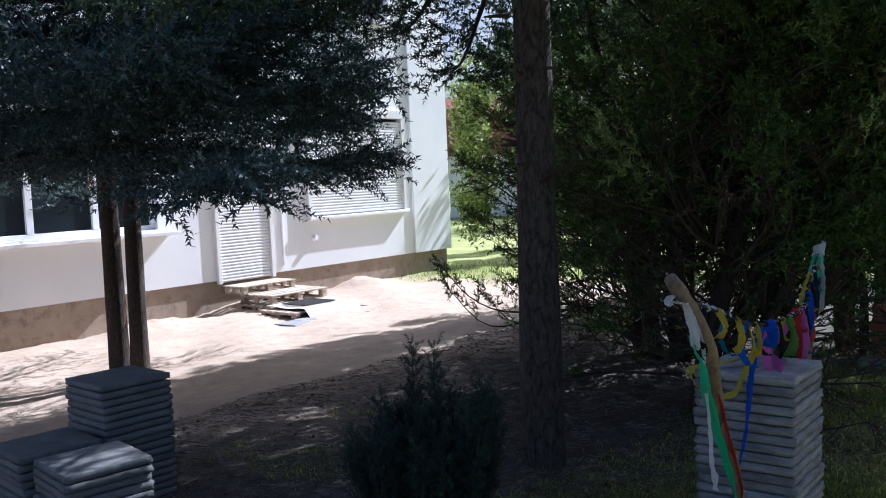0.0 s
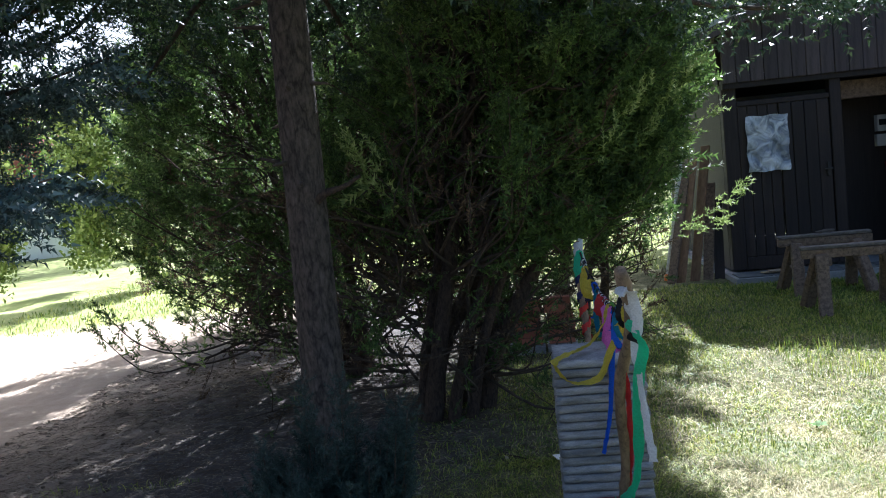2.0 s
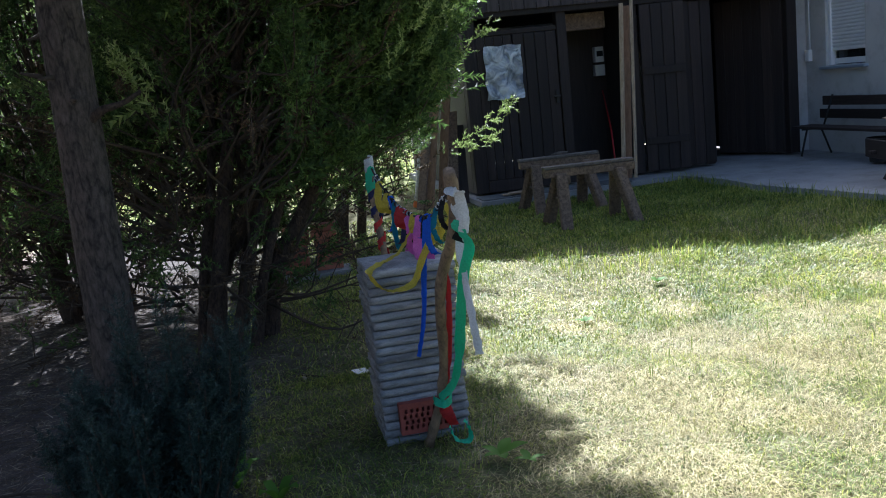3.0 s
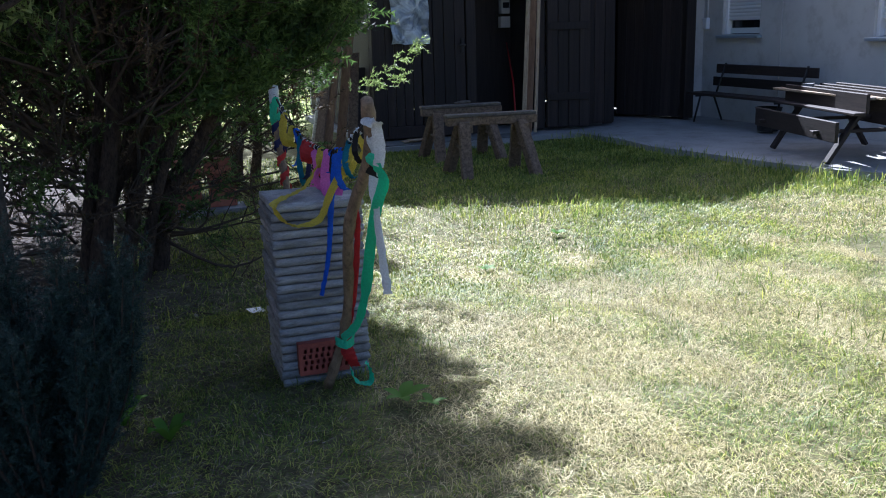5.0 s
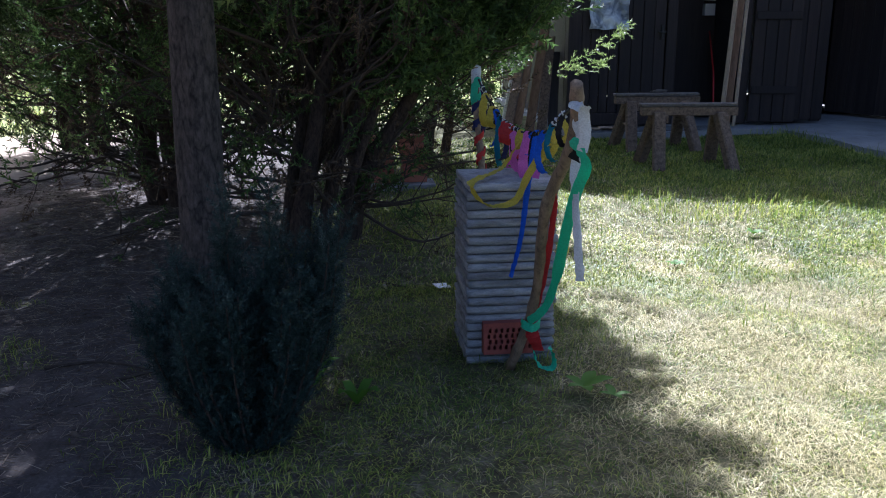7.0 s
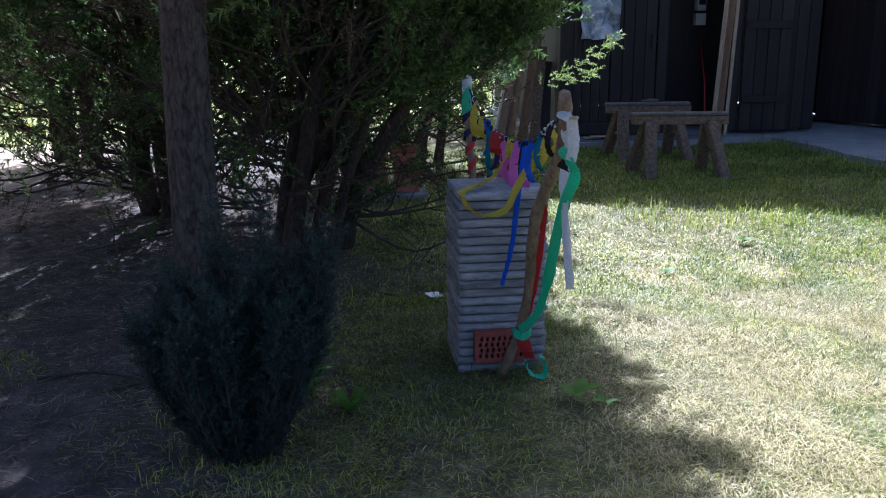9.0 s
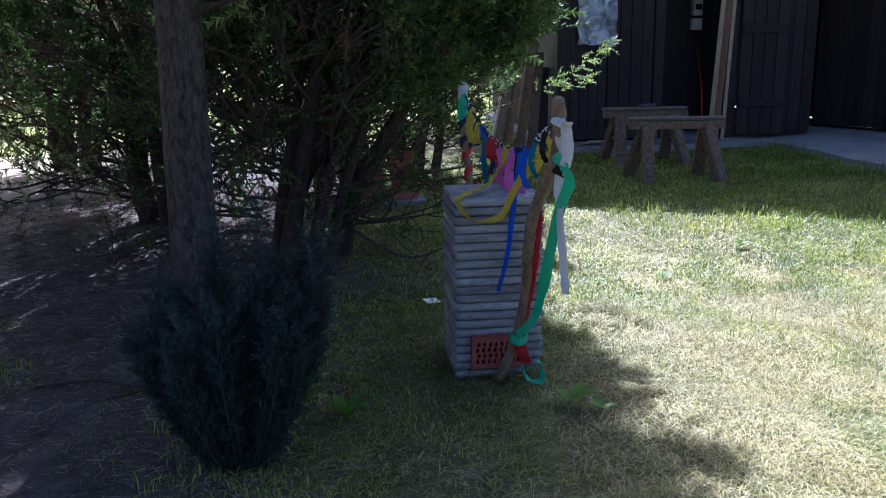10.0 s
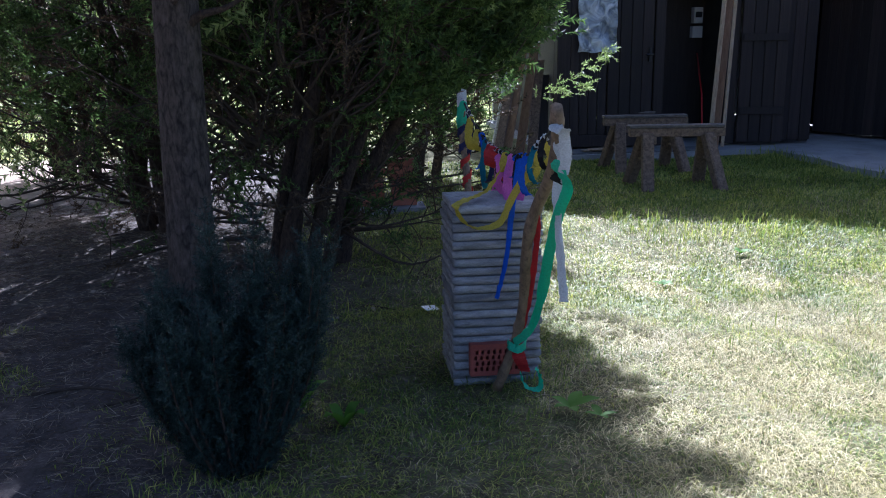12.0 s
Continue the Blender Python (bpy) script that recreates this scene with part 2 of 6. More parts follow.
# Paler copy of the juniper green: young growth, with sunlight put into the colour.
M_JUNIPER_TIP = leaf_mat("juniper_young_sunlit_sprays", (0.12, 0.19, 0.05), (0.25, 0.33, 0.1), (0.42, 0.48, 0.22), 0.45, 0.5, 2.0)
M_DEAD = leaf_mat("dead_sprays", (0.03, 0.02, 0.012), (0.085, 0.058, 0.034), (0.19, 0.14, 0.085), 0.2, 0.8, 2.0)
M_YEW = leaf_mat("yew_needles", (0.006, 0.015, 0.013), (0.015, 0.036, 0.03), (0.06, 0.1, 0.088), 0.05, 0.4, 7.0)
M_LEAF = leaf_mat("far_leaves", (0.05, 0.1, 0.02), (0.13, 0.2, 0.045), (0.27, 0.34, 0.1), 0.4, 0.5, 0.5)
M_HEDGE = leaf_mat("hedge_sprays", (0.06, 0.1, 0.02), (0.16, 0.21, 0.05), (0.3, 0.34, 0.1), 0.35, 0.5, 0.9)
M_GRASS = leaf_mat("grass_blades", (0.04, 0.1, 0.016), (0.2, 0.27, 0.045), (0.64, 0.61, 0.14), 0.4, 0.5, 1.3)
M_STRAW = leaf_mat("dry_grass", (0.2, 0.165, 0.06), (0.52, 0.45, 0.21), (0.8, 0.71, 0.4), 0.3, 0.6, 1.5)
M_WEED = leaf_mat("weed_leaves", (0.05, 0.13, 0.015), (0.1, 0.22, 0.025), (0.17, 0.32, 0.04), 0.4, 0.65, 3.0)
M_LITTER = leaf_mat("needle_litter", (0.05, 0.035, 0.025), (0.16, 0.125, 0.095), (0.44, 0.38, 0.3), 0.05, 0.9, 3.0)


def foil_mat():
    """Crumpled clear plastic sheet: a grey gloss with folds, their glint and shade put into the colour."""
    m, n, l, p = nodes_of("plastic_sheet")
    v = stretched(n, l, (1, 1, 1))
    vo = n.new("ShaderNodeTexNoise")
    vo.inputs["Scale"].default_value, vo.inputs["Detail"].default_value, vo.inputs["Distortion"].default_value = 5.0, 3.0, 1.4
    l.new(v, vo.inputs["Vector"])
    # pale crests and dark creases paint the sheen into the base colour
    l.new(ramp_node(n, l, vo.outputs["Fac"], [(0.36, (0.16, 0.18, 0.22)), (0.5, (0.42, 0.45, 0.5)), (0.64, (0.74, 0.77, 0.82))]), p.inputs["Base Color"])
    p.inputs["Roughness"].default_value = 0.18
    b = n.new("ShaderNodeBump")
    b.inputs["Strength"].default_value, b.inputs["Distance"].default_value = 1.0, 0.05
    l.new(vo.outputs["Fac"], b.inputs["Height"])
    l.new(b.outputs["Normal"], p.inputs["Normal"])
    return m


M_FOIL = foil_mat()
PAPER = {k: paper_mat("crepe_" + k, c) for k, c in dict(green=(0.08, 0.62, 0.36), white=(0.72, 0.75, 0.78), blue=(0.02, 0.13, 0.72), yellow=(0.62, 0.52, 0.06),
         red=(0.55, 0.04, 0.04), pink=(0.72, 0.2, 0.6), black=(0.012, 0.012, 0.016), teal=(0.01, 0.2, 0.32), lime=(0.2, 0.42, 0.08), navy=(0.02, 0.025, 0.12)).items()}


# ---- builders ----
def empty(name, m, label, category, group="", kind=""):
    ob = new(name)
    ob.empty_display_size = 0.1
    ob.matrix_basis = m
    return tagged(ob, label, category, group, kind)


def link_part(name, mesh, parent=None, label="", m=None):
    ob = new(name, mesh)
    if parent is not None:
        ob.parent = parent
    if m is not None:
        ob.matrix_basis = m
    return tagged(ob, label) if label else ob


def part(name, bm, material, parent=None, label="", m=None, smooth=False):
    me = bpy.data.meshes.new(name)
    bm.to_mesh(me)
    bm.free()
    me.materials.append(material)
    if smooth:
        me.polygons.foreach_set("use_smooth", [True] * len(me.polygons))
    return link_part(name, me, parent, label, m)


def fast_mesh(name, verts, faces, material, smooth=False):
    """A mesh from arrays: verts (n, 3), faces (m, 3 or 4)."""
    verts, faces = np.asarray(verts, np.float32), np.asarray(faces, np.int32)
    me = bpy.data.meshes.new(name)
    k = faces.shape[1]
    me.vertices.add(len(verts))
    me.vertices.foreach_set("co", verts.ravel())
    me.loops.add(faces.size)
    me.loops.foreach_set("vertex_index", faces.ravel())
    me.polygons.add(len(faces))
    me.polygons.foreach_set("loop_start", np.arange(0, faces.size, k, dtype=np.int32))
    me.polygons.foreach_set("loop_total", np.full(len(faces), k, np.int32))
    if smooth:
        me.polygons.foreach_set("use_smooth", np.ones(len(faces), bool))
    me.update(calc_edges=True)
    me.materials.append(material)
    return me


def box(bm, lo, hi, bevel=0.0, turn=None):
    """A box between two corners, edges bevelled, added to bm."""
    lo, hi = Vector(lo), Vector(hi)
    m = Matrix.Translation((lo + hi) / 2) @ Matrix.Diagonal((*(hi - lo), 1))
    if turn is not None:
        m = turn @ m
    made = bmesh.ops.create_cube(bm, size=1, matrix=m)["verts"]
    if bevel:
        edges = list({e for v in made for e in v.link_edges})
        bmesh.ops.bevel(bm, geom=edges, offset=bevel, segments=1, affect="EDGES")


def box_part(name, lo, hi, material, parent=None, label="", bevel=0.004, m=None):
    bm = bmesh.new()
    box(bm, lo, hi, bevel)
    return part(name, bm, material, parent, label, m)


def tube_arrays(points, radii, seg=8, wobble=0.0, seed=0):
    """A tapering tube along points: arrays of verts and quads, with closed ends drawn together."""
    pts = np.asarray(points, float)
    rng = np.random.default_rng(seed)
    d = np.gradient(pts, axis=0)
    d /= np.linalg.norm(d, axis=1)[:, None] + 1e-9
    up = np.array([0.0, 0.0, 1.0]) if abs(d[0, 2]) < 0.9 else np.array([1.0, 0.0, 0.0])
    verts = []
    ang = np.linspace(0, 2 * np.pi, seg, endpoint=False)
    for p, t, r in zip(pts, d, radii):
        a = np.cross(t, up)
        a /= np.linalg.norm(a) + 1e-9
        b = np.cross(t, a)
        rr = r * (1 + wobble * rng.standard_normal(seg))
        verts.append(p + (np.cos(ang) * rr)[:, None] * a + (np.sin(ang) * rr)[:, None] * b)
    verts.append(np.repeat(pts[-1:], seg, 0))
    verts.insert(0, np.repeat(pts[:1], seg, 0))
    v = np.concatenate(verts)
    k = len(verts)
    i, j = np.meshgrid(np.arange(k - 1), np.arange(seg), indexing="ij")
    j2 = (j + 1) % seg
    f = np.stack([i * seg + j, i * seg + j2, (i + 1) * seg + j2, (i + 1) * seg + j], -1).reshape(-1, 4)
    return v, f


def join_arrays(items):
    vs, fs, n = [], [], 0
    for v, f in items:
        vs.append(v)
        fs.append(np.asarray(f) + n)
        n += len(v)
    return np.concatenate(vs), np.concatenate(fs)


def smooth_path(points, n):
    """A Catmull-Rom line through points, n samples."""
    p = np.asarray(points, float)
    p = np.concatenate([2 * p[:1] - p[1:2], p, 2 * p[-1:] - p[-2:-1]])
    out = []
    for u in np.linspace(0, len(p) - 3 - 1e-6, n):
        i, t = int(u), u - int(u)
        a, b, c, d = p[i:i + 4]
        out.append(0.5 * (2 * b + (c - a) * t + (2 * a - 5 * b + 4 * c - d) * t * t + (3 * b - a - 3 * c + d) * t ** 3))
    return np.array(out)


def frames_of(dirs, rng, roll=True):
    """Rotation matrices whose x axis is along dirs, rolled at random."""
    x = dirs / (np.linalg.norm(dirs, axis=1)[:, None] + 1e-9)
    ref = np.where(np.abs(x[:, 2:3]) < 0.9, np.array([[0, 0, 1.0]]), np.array([[1.0, 0, 0]]))
    y = np.cross(ref, x)
    y /= np.linalg.norm(y, axis=1)[:, None]
    z = np.cross(x, y)
    if roll:
        a = rng.uniform(0, 2 * np.pi, len(x))[:, None]
        y, z = np.cos(a) * y + np.sin(a) * z, -np.sin(a) * y + np.cos(a) * z
    return np.stack([x, y, z], -1)


def spread(template, pos, dirs, size, rng, roll=True):
    """Copies of a template (verts, tris) at pos, x axis along dirs, scaled by size."""
    tv, tf = template
    r = frames_of(dirs, rng, roll)
    v = np.einsum("kij,nj->kni", r, tv) * np.asarray(size)[:, None, None] + pos[:, None, :]
    f = tf[None] + (np.arange(len(pos)) * len(tv))[:, None, None]
    return v.reshape(-1, 3), f.reshape(-1, 3)


def needle_twig(n, length, width, rng, lean=0.75, flat=0.0):
    """A twig of unit length set all round with n needles, each one thin triangle."""
    s = np.linspace(0.03, 1.0, n)
    a = np.arange(n) * 2.4 + rng.uniform(-0.3, 0.3, n)
    out = np.stack([np.full(n, lean), np.cos(a), np.sin(a) * (1 - flat)], 1)
    out /= np.linalg.norm(out, axis=1)[:, None]
    base = np.stack([s, np.zeros(n), np.zeros(n)], 1)
    side = np.cross(out, rng.standard_normal((n, 3)))
    side /= np.linalg.norm(side, axis=1)[:, None]
    ln = length * rng.uniform(0.75, 1.15, n)[:, None]
    v = np.stack([base - side * width, base + side * width, base + out * ln], 1).reshape(-1, 3)
    return v, np.arange(3 * n).reshape(-1, 3)


def scale_spray(n, rng):
    """A feathery spray of scale leaves: thin shoots all along an axis, on both hands and upwards."""
    vs, fs = [], []
    for i in range(n):
        s = (i + 0.4) / n
        hand = -1 if i % 2 else 1
        ln = 0.4 * (1 - 0.4 * s) * rng.uniform(0.6, 1.2)
        d = np.array([0.7, hand * rng.uniform(0.3, 1.0), rng.uniform(-0.6, 0.8)])
        d /= np.linalg.norm(d)
        side = np.cross(d, rng.normal(0, 0.5, 3) + [0, 0, 1.0])
        side /= np.linalg.norm(side)
        b = np.array([s, 0, 0])
        k = len(vs)
        vs += [b + side * 0.055, b - side * 0.055, b + d * ln]
        fs += [[k, k + 1, k + 2]]
    k = len(vs)
    vs += [np.array([0, 0.02, 0]), np.array([0, -0.02, 0]), np.array([1.15, 0, 0.02])]
    fs += [[k, k + 1, k + 2]]
    return np.array(vs), np.array(fs)


RNG = np.random.default_rng(7)
T_SPRUCE = needle_twig(20, 0.17, 0.036, RNG, 0.8)
T_YEW = needle_twig(30, 0.34, 0.028, RNG, 0.7)
T_JUNIPER = scale_spray(12, RNG)
T_LEAF = (np.array([[0, 0, 0], [0.5, 0.28, 0.06], [1, 0, 0], [0.5, -0.28, 0.06]]), np.array([[0, 1, 2], [0, 2, 3]]))


# ---- ground ----
def ground_height(x, y):
    """Level lawn, falling gently to the building site by the white house."""
    x, y = np.asarray(x, float), np.asarray(y, float)
    z = -0.25 * np.clip((-3.5 - x) / 6.0, 0, 1)
    near = np.clip(1 - (np.hypot(x + 1, y - 5) - 16) / 10, 0, 1)
    z = z + near * (0.018 * np.sin(1.7 * x + 0.6 * y) * np.sin(1.3 * y - 0.4 * x) + 0.009 * np.sin(5.1 * x + 2) * np.sin(4.3 * y))
    site = np.clip((-5.0 - x) / 2, 0, 1) * near
    z = z + site * 0.03 * np.sin(3.1 * x + 1.2 * y) * np.sin(2.7 * y)
    trench = np.exp(-((x + 11.3) / 0.35) ** 2) * np.clip((10.0 - y) / 1.0, 0, 1) * 0.14 * np.clip((y + 3) / 2, 0, 1)
    heap = 0.2 * np.exp(-(((x + 10.9) / 0.35) ** 2 + ((y - 12.2) / 0.5) ** 2)) + 0.12 * np.exp(-(((x + 10.6) / 0.3) ** 2 + ((y - 7.6) / 0.9) ** 2))
    return z - trench + heap * (1 + 0.3 * np.sin(23 * x) * np.sin(19 * y))


def build_ground():
    fine = np.arange(-13, 9.01, 0.11)
    out = np.geomspace(0.3, 700, 26)
    xs = np.concatenate([-13 - out[::-1], fine, 9 + out])
    fy = np.arange(-3, 17.01, 0.11)
    ys = np.concatenate([-3 - out[::-1], fy, 17 + out])
    X, Y = np.meshgrid(xs, ys, indexing="ij")
    Z = ground_height(X, Y)
    rough = np.random.default_rng(3).standard_normal(X.shape) * 0.006
    Z = Z + rough * (np.abs(X + 2) < 11) * (np.abs(Y - 7) < 10)
    v = np.stack([X, Y, Z], -1).reshape(-1, 3)
    nx, ny = X.shape
    i, j = np.meshgrid(np.arange(nx - 1), np.arange(ny - 1), indexing="ij")
    f = np.stack([i * ny + j, (i + 1) * ny + j, (i + 1) * ny + j + 1, i * ny + j + 1], -1).reshape(-1, 4)
    ob = new("ground", fast_mesh("ground", v, f, M_GROUND, True))
    tagged(ob, "sandy soil under the trees, worn dry lawn and meadow beyond", "ground", kind="structure")


build_ground()


def outline_slab(name, outline, z0, z1, material, label, category):
    bm = bmesh.new()
    low = [bm.verts.new((x, y, z0)) for x, y in outline]
    top = [bm.verts.new((x, y, z1)) for x, y in outline]
    bm.faces.new(top)
    bm.faces.new(low[::-1])
    for a in range(len(outline)):
        b = (a + 1) % len(outline)
        bm.faces.new((low[a], low[b], top[b], top[a]))
    bmesh.ops.recalc_face_normals(bm, faces=bm.faces)
    return tagged(part(name, bm, material), label, category, kind="structure")


outline_slab("pavement", [(1.2, 11.3), (2.6, 11.25), (3.7, 11.45), (4.05, 11.3), (4.2, 10.5), (4.15, 9.6), (4.3, 8.9), (4.5, 7.9), (4.7, 7.2), (5.2, 6.4), (6.0, 5.6), (6.75, 5.0), (6.75, 16.6), (1.2, 16.6)],
             -0.1, 0.07, M_APRON, "worn grey concrete apron before the barn and house", "pavement")


# ---- walls with openings ----
def wall_pieces(bm, axis, at, thick, a0, a1, z0, z1, holes):
    """A wall in the plane axis=at, thick towards +axis or -axis, with rectangular holes (a0, a1, z0, z1) right through."""
    cuts_a = sorted({a0, a1, *[h[0] for h in holes], *[h[1] for h in holes]})
    cuts_z = sorted({z0, z1, *[h[2] for h in holes], *[h[3] for h in holes]})
    lo, hi = sorted((at, at + thick))
    whole, bm = bm, bmesh.new()
    for i in range(len(cuts_a) - 1):
        for k in range(len(cuts_z) - 1):
            ca, cz = (cuts_a[i] + cuts_a[i + 1]) / 2, (cuts_z[k] + cuts_z[k + 1]) / 2
            if any(h[0] < ca < h[1] and h[2] < cz < h[3] for h in holes):
                continue
            if axis == "x":
                box(bm, (lo, cuts_a[i], cuts_z[k]), (hi, cuts_a[i + 1], cuts_z[k + 1]))
            else:
                box(bm, (cuts_a[i], lo, cuts_z[k]), (cuts_a[i + 1], hi, cuts_z[k + 1]))
    bmesh.ops.remove_doubles(bm, verts=bm.verts, dist=1e-4)
    bm.verts.index_update()
    seen = {}
    for f in bm.faces:
        seen.setdefault(frozenset(v.index for v in f.verts), []).append(f)
    inner = [f for fs in seen.values() if len(fs) > 1 for f in fs]
    bmesh.ops.delete(bm, geom=inner, context="FACES_ONLY")
    me = bpy.data.meshes.new("wall_pieces")
    bm.to_mesh(me)
    bm.free()
    whole.from_mesh(me)
    bpy.data.meshes.remove(me)


def shutter_mesh(bm, x, y0, y1, z0, z1, pitch, proud, face=1):
    """A roller shutter: rounded slats one above another, facing +x (face 1) or -x (face -1)."""
    n = int((z1 - z0) / pitch)
    for i in range(n):
        z = z0 + i * pitch
        prof = [(0.0, 0.0), (0.55, 0.12), (1.0, 0.45), (0.75, 0.86), (0.1, 0.9), (0.1, 1.0)]
        rows = [[bm.verts.new((x + face * proud * d, y, z + pitch * h)) for d, h in prof] for y in (y0, y1)]
        for k in range(len(prof) - 1):
            bm.faces.new((rows[0][k], rows[1][k], rows[1][k + 1], rows[0][k + 1]) if face > 0 else (rows[1][k], rows[0][k], rows[0][k + 1], rows[1][k + 1]))


HX = -11.48


def white_house():
    house = empty("white_house", pose(HX, 8, 0), "tall white rendered house with roller shutters and bare plinth", "house", kind="structure")
    off = Matrix.Translation((-HX, -8, 0))
    def add(name, bm, material, parent=house, label=""):
        bmesh.ops.transform(bm, matrix=off, verts=bm.verts)
        return part(name, bm, material, parent, label)
    bm = bmesh.new()
    wall_pieces(bm, "x", HX, -0.35, -4, 14.46, 0.19, 8.2, [(4.6, 8.45, 1.1, 2.6), (9.55, 10.62, 0.19, 2.3), (11.6, 14.1, 1.12, 3.0), (12.5, 13.95, 4.8, 6.2), (8.0, 9.6, 4.8, 6.2)])
    box(bm, (-17.5, 15.32, 0.19), (HX - 0.35, 15.65, 8.2))
    box(bm, (-17.5, -4, 0.19), (HX - 0.35, -3.7, 8.2))
    box(bm, (-17.8, -4, 0.19), (-17.5, 15.65, 8.2))
    add("wall", bm, M_WHITE)
    bm = bmesh.new()
    box(bm, (HX - 0.35, 14.46, 0.19), (HX + 0.05, 15.65, 8.2))
    add("corner_wall", bm, M_WHITE)
    bm = bmesh.new()
    box(bm, (-17.45, -3.95, -0.7), (HX - 0.05, 15.6, 0.19))
    add("plinth", bm, M_PLINTH, house, "unrendered brown plinth stained with soil")
    bm = bmesh.new()
    box(bm, (-18.2, -4.5, 8.2), (HX + 0.45, 16.1, 8.45))
    add("roof", bm, M_ROOF)
    # one near-black wall stands in for the unlit rooms behind the glass
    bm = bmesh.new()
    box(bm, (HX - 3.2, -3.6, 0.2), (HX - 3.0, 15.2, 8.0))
    add("unlit_room_wall", bm, M_UNLIT)
    def shutter_unit(name, y0, y1, z0, z1, pitch, proud, label):
        u = bmesh.new()
        shutter_mesh(u, HX + proud - 0.03, y0 + 0.05, y1 - 0.05, z0 + 0.02, z1, pitch, 0.02)
        ob = add(name, u, M_SHUTTER, house, label)
        for a, b in ((y0 - 0.02, y0 + 0.06), (y1 - 0.06, y1 + 0.02)):
            r = bmesh.new()
            box(r, (HX - 0.02, a, z0), (HX + proud + 0.02, b, z1 + 0.02), 0.006)
            add("guide_rail", r, M_PVC, ob)
        r = bmesh.new()
        box(r, (HX - 0.1, y0 - 0.02, z1 + 0.021), (HX + proud + 0.03, y1 + 0.02, z1 + 0.19), 0.008)
        add("shutter_box", r, M_PVC, ob)
        return ob
    shutter_unit("door_shutter", 9.5, 10.67, 0.13, 2.3, 0.052, 0.03, "closed white roller shutter over the doorway")
    w = shutter_unit("window_shutter", 11.53, 14.19, 1.1, 2.88, 0.052, 0.06, "closed white roller shutter over a wide window")
    for y0, y1, z, deep, parent in ((11.5, 14.24, 1.06, 0.12, w), (4.5, 8.66, 1.03, 0.24, house), (12.4, 14.05, 4.74, 0.1, house), (7.9, 9.7, 4.74, 0.1, house)):
        r = bmesh.new()
        box(r, (HX - 0.1, y0, z - 0.02), (HX + deep, y1, z + 0.035), 0.006)
        add("window_sill", r, M_PVC, parent)
    for y0, y1, z0, z1, k in ((4.6, 8.45, 1.1, 2.6, 4), (12.5, 13.95, 4.8, 6.2, 2), (8.0, 9.6, 4.8, 6.2, 2)):
        f = bmesh.new()
        t = 0.07
        for a, b, c, d in ((y0, y1, z0, z0 + t), (y0, y1, z1 - t, z1), (y0, y0 + t, z0 + t, z1 - t), (y1 - t, y1, z0 + t, z1 - t)):
            box(f, (HX - 0.16, a, c), (HX - 0.08, b, d), 0.005)
        fr = add("window_frame", f, M_PVC)
        for i in range(1, k):
            y = y0 + (y1 - y0) * i / k
            f = bmesh.new()
            box(f, (HX - 0.155, y - 0.05, z0 + t), (HX - 0.075, y + 0.05, z1 - t), 0.005)
            add("mullion", f, M_PVC, fr)
        for i in range(k):
            f = bmesh.new()
            box(f, (HX - 0.13, y0 + (y1 - y0) * i / k + 0.04, z0 + 0.05), (HX - 0.12, y0 + (y1 - y0) * (i + 1) / k - 0.04, z1 - 0.05))
            add("pane", f, M_GLASS, fr)
    r = bmesh.new()
    bmesh.ops.create_cone(r, cap_ends=True, segments=16, radius1=0.06, radius2=0.045, depth=0.09, matrix=pose(HX + 0.045, 11.66, 0.72, 0, 90, 0))
    add("vent_cap", r, M_PVC, house, "small round white vent cap")
    r = bmesh.new()
    box(r, (HX + 0.002, 10.9, 0.3), (HX + 0.03, 10.93, 2.3), 0.003)
    add("cable_duct", r, M_PVC)


white_house()

# ---- barn ----
BY = 11.91
BX0, BX1, APEX, EAVE = 1.3, 6.2, 3.7, 3.05


def rake(x):
    return EAVE + 0.4 * (2.9 - abs(x - APEX))


def plank_mesh(w, t, h, bevel=0.006):
    bm = bmesh.new()
    box(bm, (-w / 2, -t / 2, 0), (w / 2, t / 2, h), bevel)
    me = bpy.data.meshes.new("board")
    bm.to_mesh(me)
    bm.free()
    return me


def boards(parent, x0, x1, z0, z1, y, material, width=0.14, origin=(0, 0, 0), seed=1, top=None, lean=0.004):
    """Upright boards side by side, each an object of its own."""
    rng = random.Random(seed)
    n = max(1, round((x1 - x0) / width))
    w = (x1 - x0) / n
    shared = plank_mesh(w - 0.006, 0.026, 1.0)
    shared.materials.append(material)
    for i in range(n):
        x = x0 + w * (i + 0.5)
        zt = z1 if top is None else top(x)
        ob = new("board", shared)
        ob.parent = parent
        ob.matrix_basis = pose(x - origin[0], y - origin[1] + rng.uniform(-lean, lean), z0 - origin[2], 0, 0, rng.uniform(-0.6, 0.6)) @ Matrix.Diagonal((1, 1, zt - z0, 1))


